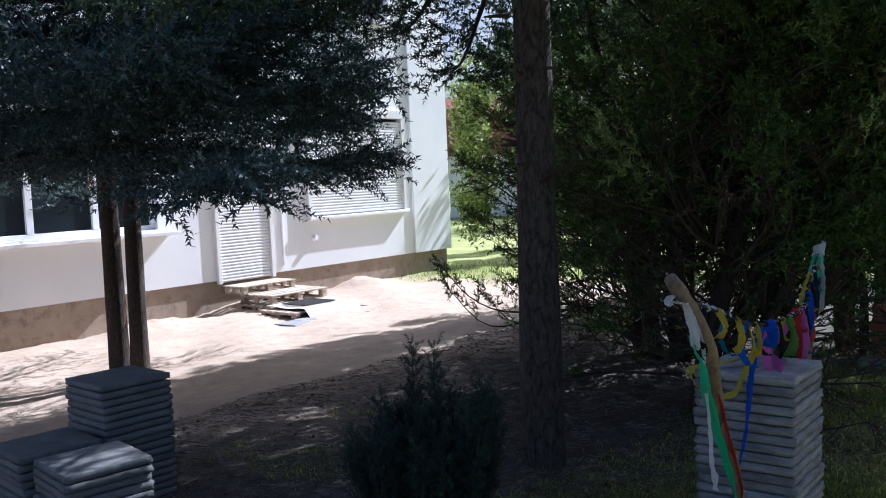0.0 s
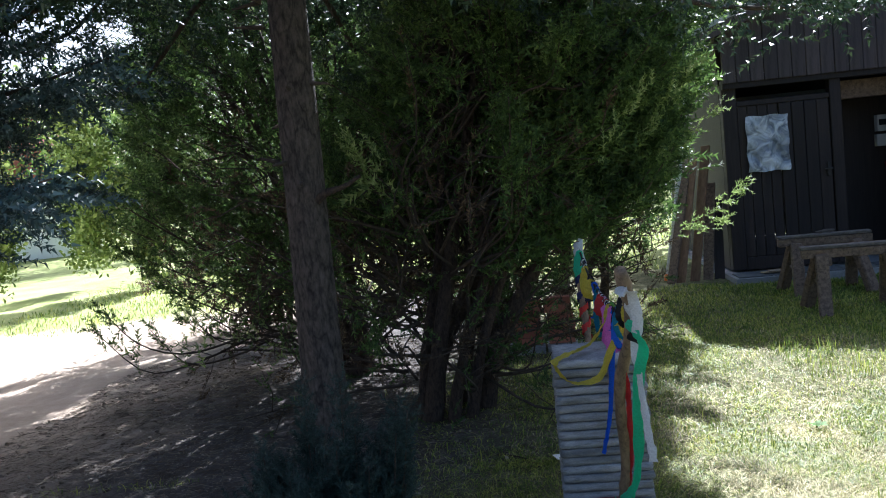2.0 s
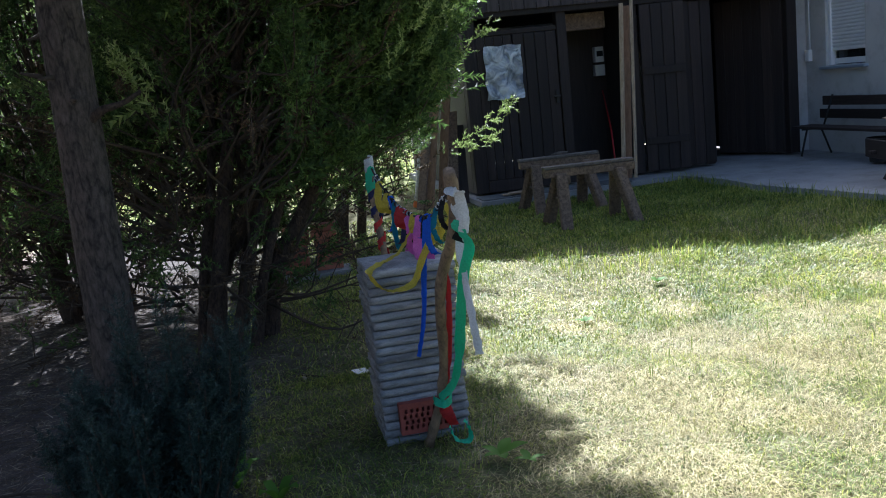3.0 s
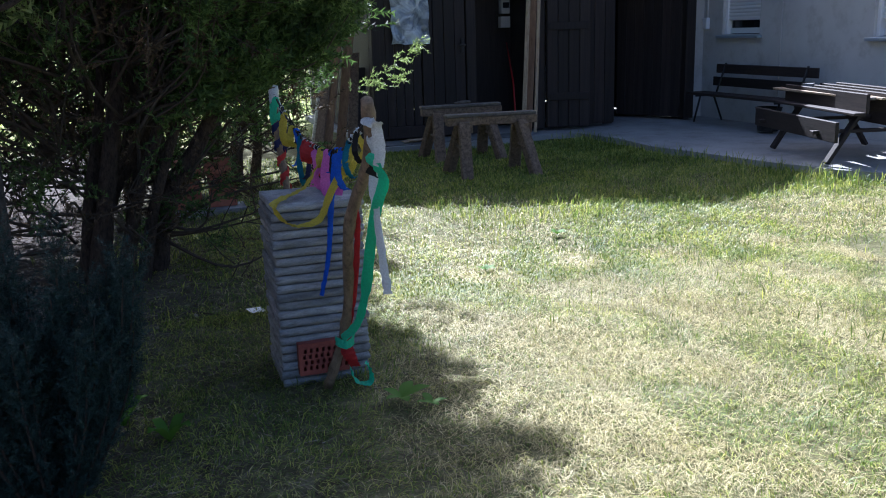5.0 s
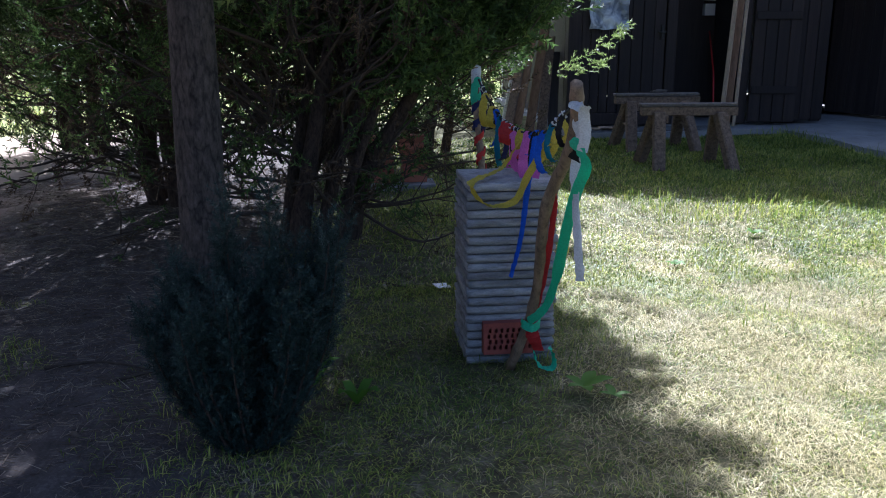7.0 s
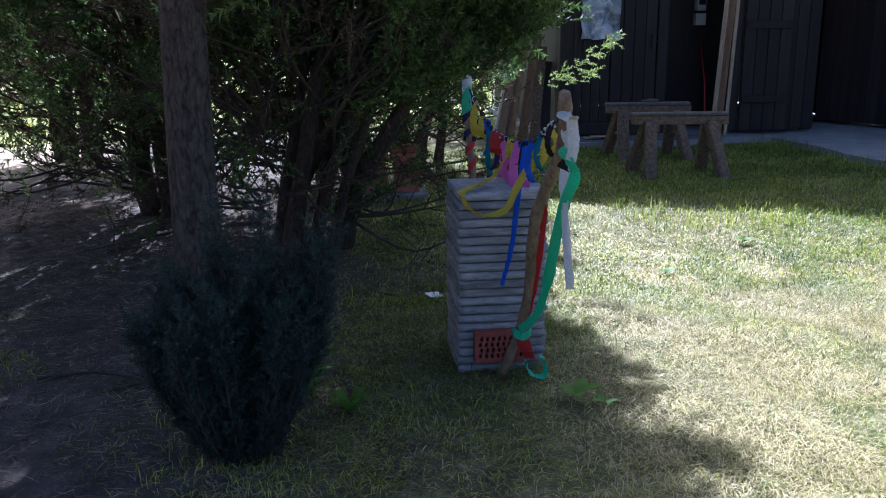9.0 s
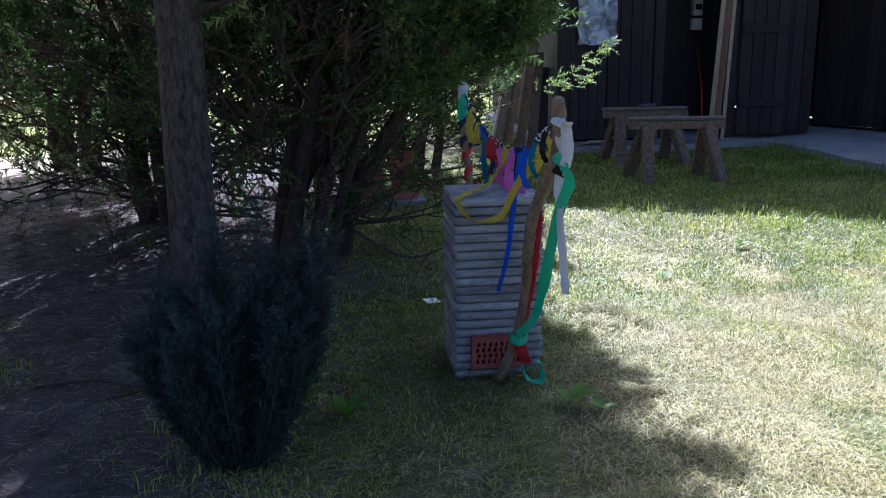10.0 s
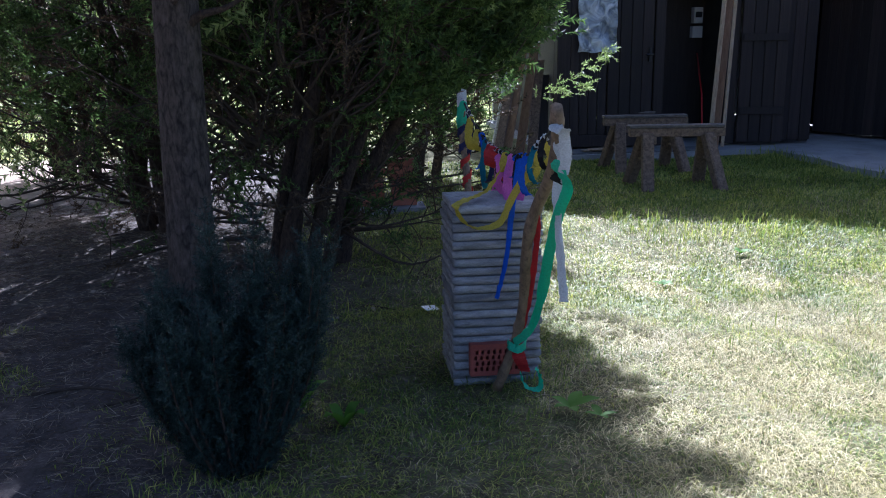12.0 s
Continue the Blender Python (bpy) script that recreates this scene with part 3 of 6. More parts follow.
def barn():
    b = empty("barn", pose(BX0, BY, 0), "dark-stained wooden barn with open doors and gable front", "barn", kind="structure")
    o = (BX0, BY, 0)
    def add(name, lo, hi, material, label="", bevel=0.008, parent=b):
        return box_part(name, [p - q for p, q in zip(lo, o)], [p - q for p, q in zip(hi, o)], material, parent, label, bevel)
    add("post", (1.3, BY - 0.02, 0.1), (1.48, BY + 0.15, 2.5), M_DARKWOOD)
    add("post", (2.62, BY - 0.05, 0.1), (2.76, BY + 0.1, 2.45), M_DARKWOOD)
    add("post", (3.64, BY - 0.04, 0.1), (3.8, BY + 0.12, 2.45), M_DARKWOOD)
    add("post", (6.12, BY - 0.02, 0.1), (6.28, BY + 0.14, 2.5), M_DARKWOOD)
    add("lintel", (1.3, BY - 0.1, 2.43), (6.28, BY + 0.06, 2.55), M_DARKWOOD)
    add("sill_beam", (1.48, BY - 0.03, 0.1), (2.62, BY + 0.1, 0.26), M_DARKWOOD)
    add("vent_beam", (1.48, BY - 0.03, 2.2), (2.62, BY + 0.05, 2.27), M_DARKWOOD)
    boards(b, 1.48, 1.98, 0.26, 2.2, BY, M_DARKWOOD, 0.13, o, 3)
    boards(b, 1.3, 6.28, 2.5, 0, BY - 0.13, M_GABLEWOOD, 0.17, o, 5, top=lambda x: rake(x) - 0.06)
    return b, add, o


BARN, barn_add, BO = barn()
def barn_rest():
    door = barn_add("door_1", (1.99, BY - 0.01, 0.27), (2.6, BY + 0.01, 2.19), M_DARKWOOD)
    boards(door, 1.99, 2.61, 0.265, 2.195, BY - 0.02, M_DARKWOOD, 0.155, BO, 8)
    barn_add("door_handle", (2.5, BY - 0.09, 1.3), (2.6, BY - 0.06, 1.325), M_IRON, "iron lever handle", 0.004, door)
    barn_add("handle_plate", (2.54, BY - 0.062, 1.22), (2.575, BY - 0.036, 1.4), M_IRON, "", 0.003, door)
    # back, sides, inner partition, loft floor
    barn_add("back_wall", (1.3, 16.4, 0.1), (6.28, 16.5, 3.2), M_GREYWALL, "", 0)
    barn_add("side_wall", (1.3, BY + 0.16, 0.1), (1.38, 16.39, 3.2), M_DARKWOOD, "", 0)
    # side, loft and partition carry the barn's inner gloom in their colour
    barn_add("side_wall", (6.2, BY + 0.15, 0.1), (6.28, 16.39, 3.2), M_UNLIT, "", 0)
    barn_add("loft_floor", (1.39, BY + 0.07, 2.56), (6.19, 16.39, 2.6), M_UNLIT, "", 0)
    barn_add("partition", (3.7, BY + 0.13, 0.1), (3.76, 15.0, 2.54), M_UNLIT, "", 0)
    barn_add("inner_boarding", (2.78, BY + 0.9, 0.1), (3.69, BY + 0.95, 2.3), M_DARKWOOD, "", 0)
    # gate leaves
    g1 = box_part("gate_leaf", (0, -0.02, 0), (0.62, 0.012, 2.3), M_DARKWOOD, BARN, "gate leaf of dark boards standing ajar", 0.004, pose(3.81 - BO[0], -0.06, 0.12, 0, 0, -12))
    boards(g1, 0.0, 0.62, 0.0, 2.3, -0.034, M_DARKWOOD, 0.155, (0, 0, 0), 11)
    for z in (0.38, 1.35):
        box_part("ledge", (0.02, -0.075, z), (0.6, -0.05, z + 0.1), M_DARKWOOD, g1)
    g2 = box_part("gate_leaf", (0, -0.012, 0), (0.52, 0.012, 2.3), M_DARKWOOD, BARN, "second gate leaf of dark boards", 0.004, pose(4.41 - BO[0], 0.0, 0.12, 0, 0, 4))
    boards(g2, 0.0, 0.52, 0.0, 2.3, -0.026, M_DARKWOOD, 0.17, (0, 0, 0), 12)
    box_part("foot", (0.36, -0.03, -0.02), (0.5, 0.03, 0.12), M_DARKWOOD, g2)
    g3 = box_part("gate_leaf", (-1.1, -0.012, 0), (0, 0.012, 2.3), M_DARKWOOD, BARN, "wide gate leaf opened inwards", 0.004, pose(6.12 - BO[0], 0.1, 0.12, 0, 0, -62))
    boards(g3, -1.1, 0.0, 0.0, 2.3, -0.026, M_DARKWOOD, 0.16, (0, 0, 0), 13)
    # roof: two sloping sheets with verge boards
    for sgn in (-1, 1):
        bm = bmesh.new()
        x_out = APEX + sgn * 2.95
        z_out = EAVE - 0.02
        z_top = EAVE + 0.4 * 2.9
        q = [(APEX, z_top), (x_out, z_out), (x_out, z_out + 0.06), (APEX, z_top + 0.06)]
        rows = [[bm.verts.new((x - BO[0], y - BO[1], z)) for x, z in q] for y in (BY - 0.45, 16.8)]
        for k in range(4):
            bm.faces.new((rows[0][k], rows[0][(k + 1) % 4], rows[1][(k + 1) % 4], rows[1][k]))
        bm.faces.new(rows[0][::-1])
        bm.faces.new(rows[1])
        bmesh.ops.recalc_face_normals(bm, faces=bm.faces)
        part("roof", bm, M_ROOF, BARN, "pale weathered sheet roof")
        bm = bmesh.new()
        q = [(APEX, z_top - 0.14), (x_out, z_out - 0.14), (x_out, z_out - 0.004), (APEX, z_top - 0.004)]
        rows = [[bm.verts.new((x - BO[0], y - BO[1], z)) for x, z in q] for y in (BY - 0.44, BY - 0.41)]
        for k in range(4):
            bm.faces.new((rows[0][k], rows[0][(k + 1) % 4], rows[1][(k + 1) % 4], rows[1][k]))
        bm.faces.new(rows[0][::-1])
        bm.faces.new(rows[1])
        bmesh.ops.recalc_face_normals(bm, faces=bm.faces)
        part("verge_board", bm, M_GABLEWOOD, BARN)
    # Added dark panel behind the gable boards keeps sky out of their gaps.
    bm = bmesh.new()
    q = [(1.32, 2.6), (6.26, 2.6), (6.26, rake(6.26) - 0.1), (APEX, rake(APEX) - 0.1), (1.32, rake(1.32) - 0.1)]
    rows = [[bm.verts.new((x - BO[0], y, z)) for x, z in q] for y in (-0.06, -0.03)]
    for k in range(5):
        bm.faces.new((rows[0][k], rows[0][(k + 1) % 5], rows[1][(k + 1) % 5], rows[1][k]))
    bm.faces.new(rows[0][::-1])
    bm.faces.new(rows[1])
    bmesh.ops.recalc_face_normals(bm, faces=bm.faces)
    part("gable_sky_block", bm, M_UNLIT, BARN)
    for y in (BY - 0.22, 14.0, 16.3):
        box_part("rafter", (0.82 - BO[0], y - 0.05 - BO[1], EAVE - 0.12), (BX0 - 0.01 - BO[0], y + 0.05 - BO[1], EAVE - 0.03), M_DARKWOOD, BARN)


barn_rest()


def plastic_sheet():
    nx, nz = 26, 34
    rng = np.random.default_rng(5)
    X, Z = np.meshgrid(np.linspace(0, 0.52, nx), np.linspace(0, 0.71, nz), indexing="ij")
    fold = 0.02 * np.abs(np.sin(9 * X + 5 * Z + 2 * np.sin(5 * Z))) + 0.016 * np.abs(np.sin(13 * Z - 8 * X + 1.5 * np.sin(9 * X))) + 0.008 * np.abs(np.sin(27 * X + 19 * Z)) + 0.003 * rng.standard_normal(X.shape)
    edge = 0.008 * np.sin(19 * Z) * (np.abs(X - 0.26) / 0.26) ** 3
    v = np.stack([X + edge, -0.02 - np.abs(fold), Z + 0.008 * np.sin(23 * X)], -1).reshape(-1, 3)
    i, j = np.meshgrid(np.arange(nx - 1), np.arange(nz - 1), indexing="ij")
    f = np.stack([i * nz + j, (i + 1) * nz + j, (i + 1) * nz + j + 1, i * nz + j + 1], -1).reshape(-1, 4)
    ob = new("plastic_sheet", fast_mesh("plastic_sheet", v, f, M_FOIL, True))
    ob.matrix_basis = pose(1.565, BY - 0.02, 1.35)
    tagged(ob, "crumpled clear plastic sheet nailed over a barn window", "plastic sheet")


plastic_sheet()


# ---- grey house beside the barn ----
def grey_house():
    h = empty("grey_house", pose(6.7, 9, 0), "grey rendered house wall with shuttered windows", "house", kind="structure")
    off = Matrix.Translation((-6.7, -9, 0))
    def add(name, bm, material, parent=h, label=""):
        bmesh.ops.transform(bm, matrix=off, verts=bm.verts)
        return part(name, bm, material, parent, label)
    bm = bmesh.new()
    wall_pieces(bm, "x", 6.7, 0.3, 4.6, 12.6, -0.1, 3.4, [(10.98, 11.83, 1.32, 2.6), (7.85, 8.9, 1.28, 2.6)])
    box(bm, (7.0, 4.6, -0.1), (11, 4.9, 3.4))
    box(bm, (6.29, 12.3, -0.1), (6.7, 12.6, 3.4))
    box(bm, (7.0, 12.3, -0.1), (11, 12.6, 3.4))
    box(bm, (10.7, 4.9, -0.1), (11, 12.3, 3.4))
    add("wall", bm, M_GREYWALL)
    bm = bmesh.new()
    box(bm, (6.66, 4.4, 3.4), (11.4, 12.8, 3.55))
    add("roof", bm, M_ROOF)
    for y0, y1, z0 in ((10.98, 11.83, 1.32), (7.85, 8.9, 1.28)):
        w = bmesh.new()
        shutter_mesh(w, 6.78, y0 + 0.05, y1 - 0.05, z0 + 0.2, 2.55, 0.05, 0.016, -1)
        sh = add("window_shutter", w, M_SHUTTER, h, "white roller shutter lowered almost to the sill")
        for a, b, c, d in ((y0, y0 + 0.055, z0, 2.6), (y1 - 0.055, y1, z0, 2.6)):
            w = bmesh.new()
            box(w, (6.74, a, c), (6.83, b, d), 0.004)
            add("guide_rail", w, M_PVC, sh)
        w = bmesh.new()
        box(w, (6.85, y0 + 0.05, z0), (6.9, y1 - 0.05, 2.6))
        add("pane", w, M_GLASS, h)
        w = bmesh.new()
        box(w, (6.8, y0 + 0.055, z0 + 0.01), (6.86, y1 - 0.055, z0 + 0.09), 0.004)
        add("window_frame", w, M_PVC, h)
        w = bmesh.new()
        box(w, (6.62, y0 - 0.06, z0 - 0.05), (6.84, y1 + 0.06, z0 - 0.01), 0.005)
        add("window_sill", w, M_METALSILL, h, "blue-grey metal sill")
    v, f = tube_arrays([(0, 0, 3.3), (0.004, 0.01, 2.6), (0, 0, 2.0), (0, 0, 1.55)], [0.012] * 4, 6)
    c = link_part("cable_duct", fast_mesh("cable_duct", v + np.array([-0.02, 3.18, 0]), f, M_PVC, True), h, "white cable duct")
    box_part("socket_box", (-0.075, 3.14, 1.4), (-0.002, 3.24, 1.57), M_PVC, h, "small white socket box", 0.008)
    v, f = tube_arrays([(-0.012, 1.52, 0.45), (-0.012, 1.515, 1.4), (-0.012, 1.52, 3.35)], [0.01] * 3, 6)
    link_part("downpipe", fast_mesh("downpipe", v, f, M_GREYWALL, True), h)


grey_house()


# ---- timber things ----
def beam_between(name, a, b, w, t, material, parent=None, label="", bevel=0.006):
    """A squared timber from a to b, w wide and t thick."""
    a, b = Vector(a), Vector(b)
    d = b - a
    bm = bmesh.new()
    box(bm, (-w / 2, -t / 2, 0), (w / 2, t / 2, d.length), bevel)
    m = Matrix.Translation(a) @ d.to_track_quat("Z", "Y").to_matrix().to_4x4()
    return part(name, bm, material, parent, label, m)


def sawhorse(m, label):
    s = empty("sawhorse", m, label, "sawhorse", "sawhorses before the barn")
    beam_between("beam", (-0.49, 0, 0.575), (0.49, 0, 0.575), 0.115, 0.085, M_OLDWOOD, s)
    beam_between("top_board", (-0.5, 0, 0.635), (0.48, 0.01, 0.64), 0.13, 0.032, M_GREYWOOD, s, "grey weathered top board")
    for x, dx in ((-0.31, -0.07), (0.3, 0.07)):
        for sy in (-1, 1):
            beam_between("leg", (x + dx - 0.05 * sy, sy * 0.29, -0.02), (x, sy * 0.055, 0.56), 0.125, 0.1, M_OLDWOOD, s, "", 0.014)
        beam_between("wedge", (x + 0.04, -0.12, 0.5), (x + 0.04, 0.12, 0.5), 0.09, 0.08, M_OLDWOOD, s)
        beam_between("brace", (x + dx * 0.5, -0.17, 0.3), (x + dx * 0.5, 0.17, 0.3), 0.05, 0.025, M_OLDWOOD, s)
    return s


sawhorse(pose(1.84, 9.08, 0.0, 0, 0, -9), "weathered sawhorse of rough timber on the lawn")
sawhorse(pose(1.95, 10.3, 0.0, 0, 0, -6), "weathered sawhorse with cord coiled on its beam")


def rope():
    p = [(0.1 * math.cos(a) * (1 - a / 40) + 0.02 * a / 6, 0.035 * math.sin(a), 0.012 + 0.004 * a / 3) for a in np.linspace(0, 17, 60)]
    v, f = tube_arrays(p, [0.007] * 60, 5)
    ob = new("rope", fast_mesh("rope", v, f, M_GREYWOOD, True))
    ob.matrix_basis = pose(1.95, 10.3, 0.655, 0, 0, -6)
    tagged(ob, "grey cord coiled on a sawhorse", "rope")


rope()


def leaning_poles():
    for k, (a, b, w, t, mat, lab) in enumerate((
            ((3.29, 11.5, 0.1), (3.52, 11.74, 2.46), 0.055, 0.04, M_PALEWOOD, "pale sawn batten leaning in the barn doorway"),
            ((3.38, 11.54, 0.1), (3.6, 11.76, 2.42), 0.1, 0.03, M_BROWNWOOD, "reddish plank leaning in the barn doorway"),
            ((3.47, 11.5, 0.1), (3.67, 11.74, 2.5), 0.042, 0.04, M_PALEWOOD, "pale sawn batten leaning by the barn post"))):
        tagged(beam_between("plank", a, b, w, t, mat), lab, "plank", "planks leaning in the doorway")
    for x, lean, h, mat in ((0.62, 0.34, 1.6, M_BROWNWOOD), (0.8, 0.34, 1.75, M_BROWNWOOD), (0.97, 0.2, 1.25, M_OLDWOOD), (1.12, 0.12, 1.05, M_DARKWOOD), (0.5, 0.36, 1.45, M_OLDWOOD)):
        tagged(beam_between("plank", (x, 11.9, 0.0), (x + lean, 12.35 - 0.1 * lean, h), 0.13, 0.03, mat), "rough brown board leaning against the barn corner", "plank", "boards at the barn corner")
    v, f = tube_arrays(smooth_path([(0.5, 12.2, 0.0), (0.72, 12.3, 1.1), (0.86, 12.4, 2.0), (1.03, 12.5, 2.85)], 14), np.linspace(0.042, 0.034, 14), 10, 0.04, 3)
    pole = new("birch_pole", fast_mesh("birch_pole", v, f, M_BIRCH, True))
    tagged(pole, "white birch pole with orange-painted end leaning on the barn", "pole")
    bm = bmesh.new()
    bmesh.ops.create_cone(bm, cap_ends=True, segments=12, radius1=0.046, radius2=0.044, depth=0.12, matrix=pose(1.04, 12.505, 2.9, 0, 10, 0))
    part("painted_end", bm, plain("orange_paint", (0.7, 0.16, 0.02), 0.5), pole, "orange-painted end")
    bm = bmesh.new()
    bmesh.ops.create_cone(bm, cap_ends=True, segments=12, radius1=0.05, radius2=0.048, depth=0.09, matrix=pose(0.505, 12.203, 0.045, 0, 10, 0))
    part("painted_end", bm, bpy.data.materials["orange_paint"], pole, "orange-painted end")
    v, f = tube_arrays([(3.3, 11.75, 0.1), (3.45, 12.2, 0.75), (3.6, 12.78, 1.3)], [0.012, 0.012, 0.011], 8)
    tagged(new("tool_handle", fast_mesh("tool_handle", v, f, plain("red_paint", (0.5, 0.02, 0.02), 0.4), True)), "thin red tool handle leaning in the doorway", "tool")
    b = empty("meter_box", pose(3.56, BY + 0.89, 1.52), "white meter box fixed to the barn's inner boarding", "meter box")
    box_part("case", (-0.08, -0.1, 0), (0.07, 0, 0.16), M_GREYWALL, b)
    box_part("cover", (-0.07, -0.11, 0.2), (0.06, 0, 0.42), M_GREYWALL, b)
    box_part("window", (-0.05, -0.118, 0.28), (0.05, -0.108, 0.36), M_GLASS, b)
    tagged(box_part("timber_shelf", (2.78, BY + 0.25, 2.18), (3.45, BY + 0.5, 2.41), M_OLDWOOD), "brown timber box under the barn lintel", "shelf")
    for i, (x, y, w) in enumerate(((1.75, 11.5, 0.4), (1.8, 11.47, 0.34))):
        tagged(box_part("thin_board", (-w / 2, -0.06, 0), (w / 2, 0.06, 0.014), M_PALEWOOD, None, "", 0.002, pose(x, y, 0.101 + 0.015 * i, 0, 0, 8 - 9 * i)), "thin pale board lying on the barn step", "board", "boards on the step")


leaning_poles()


def bench():
    b = empty("bench", pose(6.22, 10.55, 0.1, 0, 0, -90), "dark slatted garden bench with iron legs by the wall", "bench")
    for y, z in ((-0.08, 0.4), (0.03, 0.4), (0.14, 0.4)):
        beam_between("seat_slat", (-1.1, y - 0.1, z), (1.1, y - 0.1, z), 0.1, 0.035, M_DARKWOOD, b)
    for z, y in ((0.56, 0.2), (0.74, 0.25)):
        beam_between("back_slat", (-1.05, y, z), (1.05, y, z), 0.13, 0.03, M_DARKWOOD, b).matrix_basis @= pose(0, 0, 0, 0, 0, 90)
    for x in (-0.85, 0.85):
        for q in ([(x, -0.26, 0.0), (x, -0.16, 0.38)], [(x, 0.22, 0.0), (x, 0.06, 0.38)], [(x, 0.1, 0.38), (x, 0.26, 0.82)], [(x, -0.24, 0.375), (x, 0.12, 0.375)]):
            v, f = tube_arrays(q, [0.016, 0.016], 6)
            link_part("leg", fast_mesh("leg", v, f, M_IRON), b)


bench()


def garden_table():
    t = empty("garden_table", pose(5.45, 7.85, 0.1, 0, 0, 76), "dark wooden garden table loaded with rough planks", "table")
    for i in range(4):
        beam_between("top_board", (-0.85, -0.3 + 0.2 * i, 0.6), (0.85, -0.3 + 0.2 * i, 0.6), 0.19, 0.035, M_DARKWOOD, t).matrix_basis @= pose(0, 0, 0, 0, 0, 90)
    for sy in (-0.62, 0.62):
        beam_between("seat_board", (-0.9, sy, 0.34), (0.9, sy, 0.34), 0.2, 0.035, M_DARKWOOD, t).matrix_basis @= pose(0, 0, 0, 0, 0, 90)
        beam_between("rail", (-0.85, sy * 0.6, 0.5), (0.85, sy * 0.6, 0.5), 0.12, 0.03, M_DARKWOOD, t)
    for x in (-0.6, 0.6):
        for sy in (-1, 1):
            beam_between("leg", (x, sy * 0.55, 0.0), (x, sy * 0.18, 0.58), 0.09, 0.04, M_DARKWOOD, t)
        beam_between("crossbar", (x + 0.05, -0.7, 0.31), (x + 0.05, 0.7, 0.31), 0.08, 0.035, M_DARKWOOD, t)
    rng = random.Random(4)
    for i in range(6):
        x, y, l = rng.uniform(-0.2, 0.2), -0.28 + 0.115 * i, rng.uniform(0.6, 0.85)
        m = pose(5.45, 7.85, 0.1, 0, 0, 76) @ pose(x, y, 0.625 + 0.006 * (i % 2), 0, 0, rng.uniform(-7, 7))
        tagged(box_part("offcut", (-l, -0.055, 0), (l, 0.055, 0.022), M_PALEWOOD if i % 2 else M_GREYWOOD, None, "", 0.003, m), "rough grey plank lying on the garden table", "plank", "planks on the table")
    m = pose(5.45, 7.85, 0.1, 0, 0, 76) @ pose(0.55, 0.2, 0.66)
    bm = bmesh.new()
    bmesh.ops.create_cone(bm, cap_ends=True, segments=16, radius1=0.06, radius2=0.065, depth=0.05, matrix=pose(0, 0, 0.03))
    tagged(part("ashtray", bm, M_SLAB, None, "", m), "small grey bowl on the table planks", "bowl")
    bm = bmesh.new()
    bmesh.ops.create_cone(bm, cap_ends=False, segments=20, radius1=0.13, radius2=0.165, depth=0.3, matrix=pose(0, 0, 0.15))
    bmesh.ops.create_circle(bm, cap_ends=True, segments=20, radius=0.13, matrix=pose(0, 0, 0.006))
    tub = part("pail", bm, M_IRON, None, "", pose(6.1, 9.95, 0.1))
    tagged(tub, "black pail standing under the bench end", "pail")
    v, f = tube_arrays([(0.165 * math.cos(a), 0.165 * math.sin(a), 0.3) for a in np.linspace(0, 2 * np.pi, 25)], [0.008] * 25, 6)
    link_part("rim", fast_mesh("rim", v, f, M_IRON), tub)


garden_table()


# ---- stacks of paving slabs ----
def slab_mesh(size, thick, seed):
    """A concrete slab with a rough split face, chipped along its edges."""
    rng = np.random.default_rng(seed)
    n = 13
    u = np.linspace(-size / 2, size / 2, n)
    ring = [(a, -size / 2) for a in u[:-1]] + [(size / 2, a) for a in u[:-1]] + [(-a, size / 2) for a in u[:-1]] + [(-size / 2, -a) for a in u[:-1]]
    ring = np.array(ring)
    nrm = ring / np.abs(ring).max(1)[:, None]
    nrm = np.where(np.abs(nrm) > 0.999, nrm, 0)
    rows = []
    for z, inset in ((0.0, 0.011), (0.0018, 0.0008), (thick * 0.45, -0.0006), (thick - 0.002, 0.0005), (thick - 0.0003, 0.009)):
        j = rng.normal(0, 0.0022, (len(ring), 1)) + inset
        rows.append(np.concatenate([ring - nrm * j, np.full((len(ring), 1), z)], 1))
    k = len(ring)
    v = np.concatenate(rows + [[[0, 0, thick]], [[0, 0, 0]]])
    i, j = np.meshgrid(np.arange(4), np.arange(k), indexing="ij")
    j2 = (j + 1) % k
    quads = np.stack([i * k + j, i * k + j2, (i + 1) * k + j2, (i + 1) * k + j], -1).reshape(-1, 4)
    tris = [[a, b, c] for q in quads for a, b, c in ((q[0], q[1], q[2]), (q[0], q[2], q[3]))]
    tris += [[4 * k + a, 4 * k + (a + 1) % k, 5 * k] for a in range(k)] + [[(a + 1) % k, a, 5 * k + 1] for a in range(k)]
    return fast_mesh("slab", v, np.array(tris), M_SLAB)


def slab_stack(m, count, size, thick, label, material, seed, slip=0.003):
    s = empty("slab_stack", m, label, "slab stack", "stacks of paving slabs")
    rng = random.Random(seed)
    meshes = []
    for i in range(4):
        me = slab_mesh(size, thick - 0.0045, seed + i)
        me.materials[0] = material
        meshes.append(me)
    for i in range(count):
        ob = new("slab", meshes[rng.randrange(4)])
        ob.parent = s
        ob.matrix_basis = pose(rng.uniform(-slip, slip), rng.uniform(-slip, slip), i * thick, 0, 0, 90 * rng.randrange(4) + rng.uniform(-0.5, 0.5))
    return s


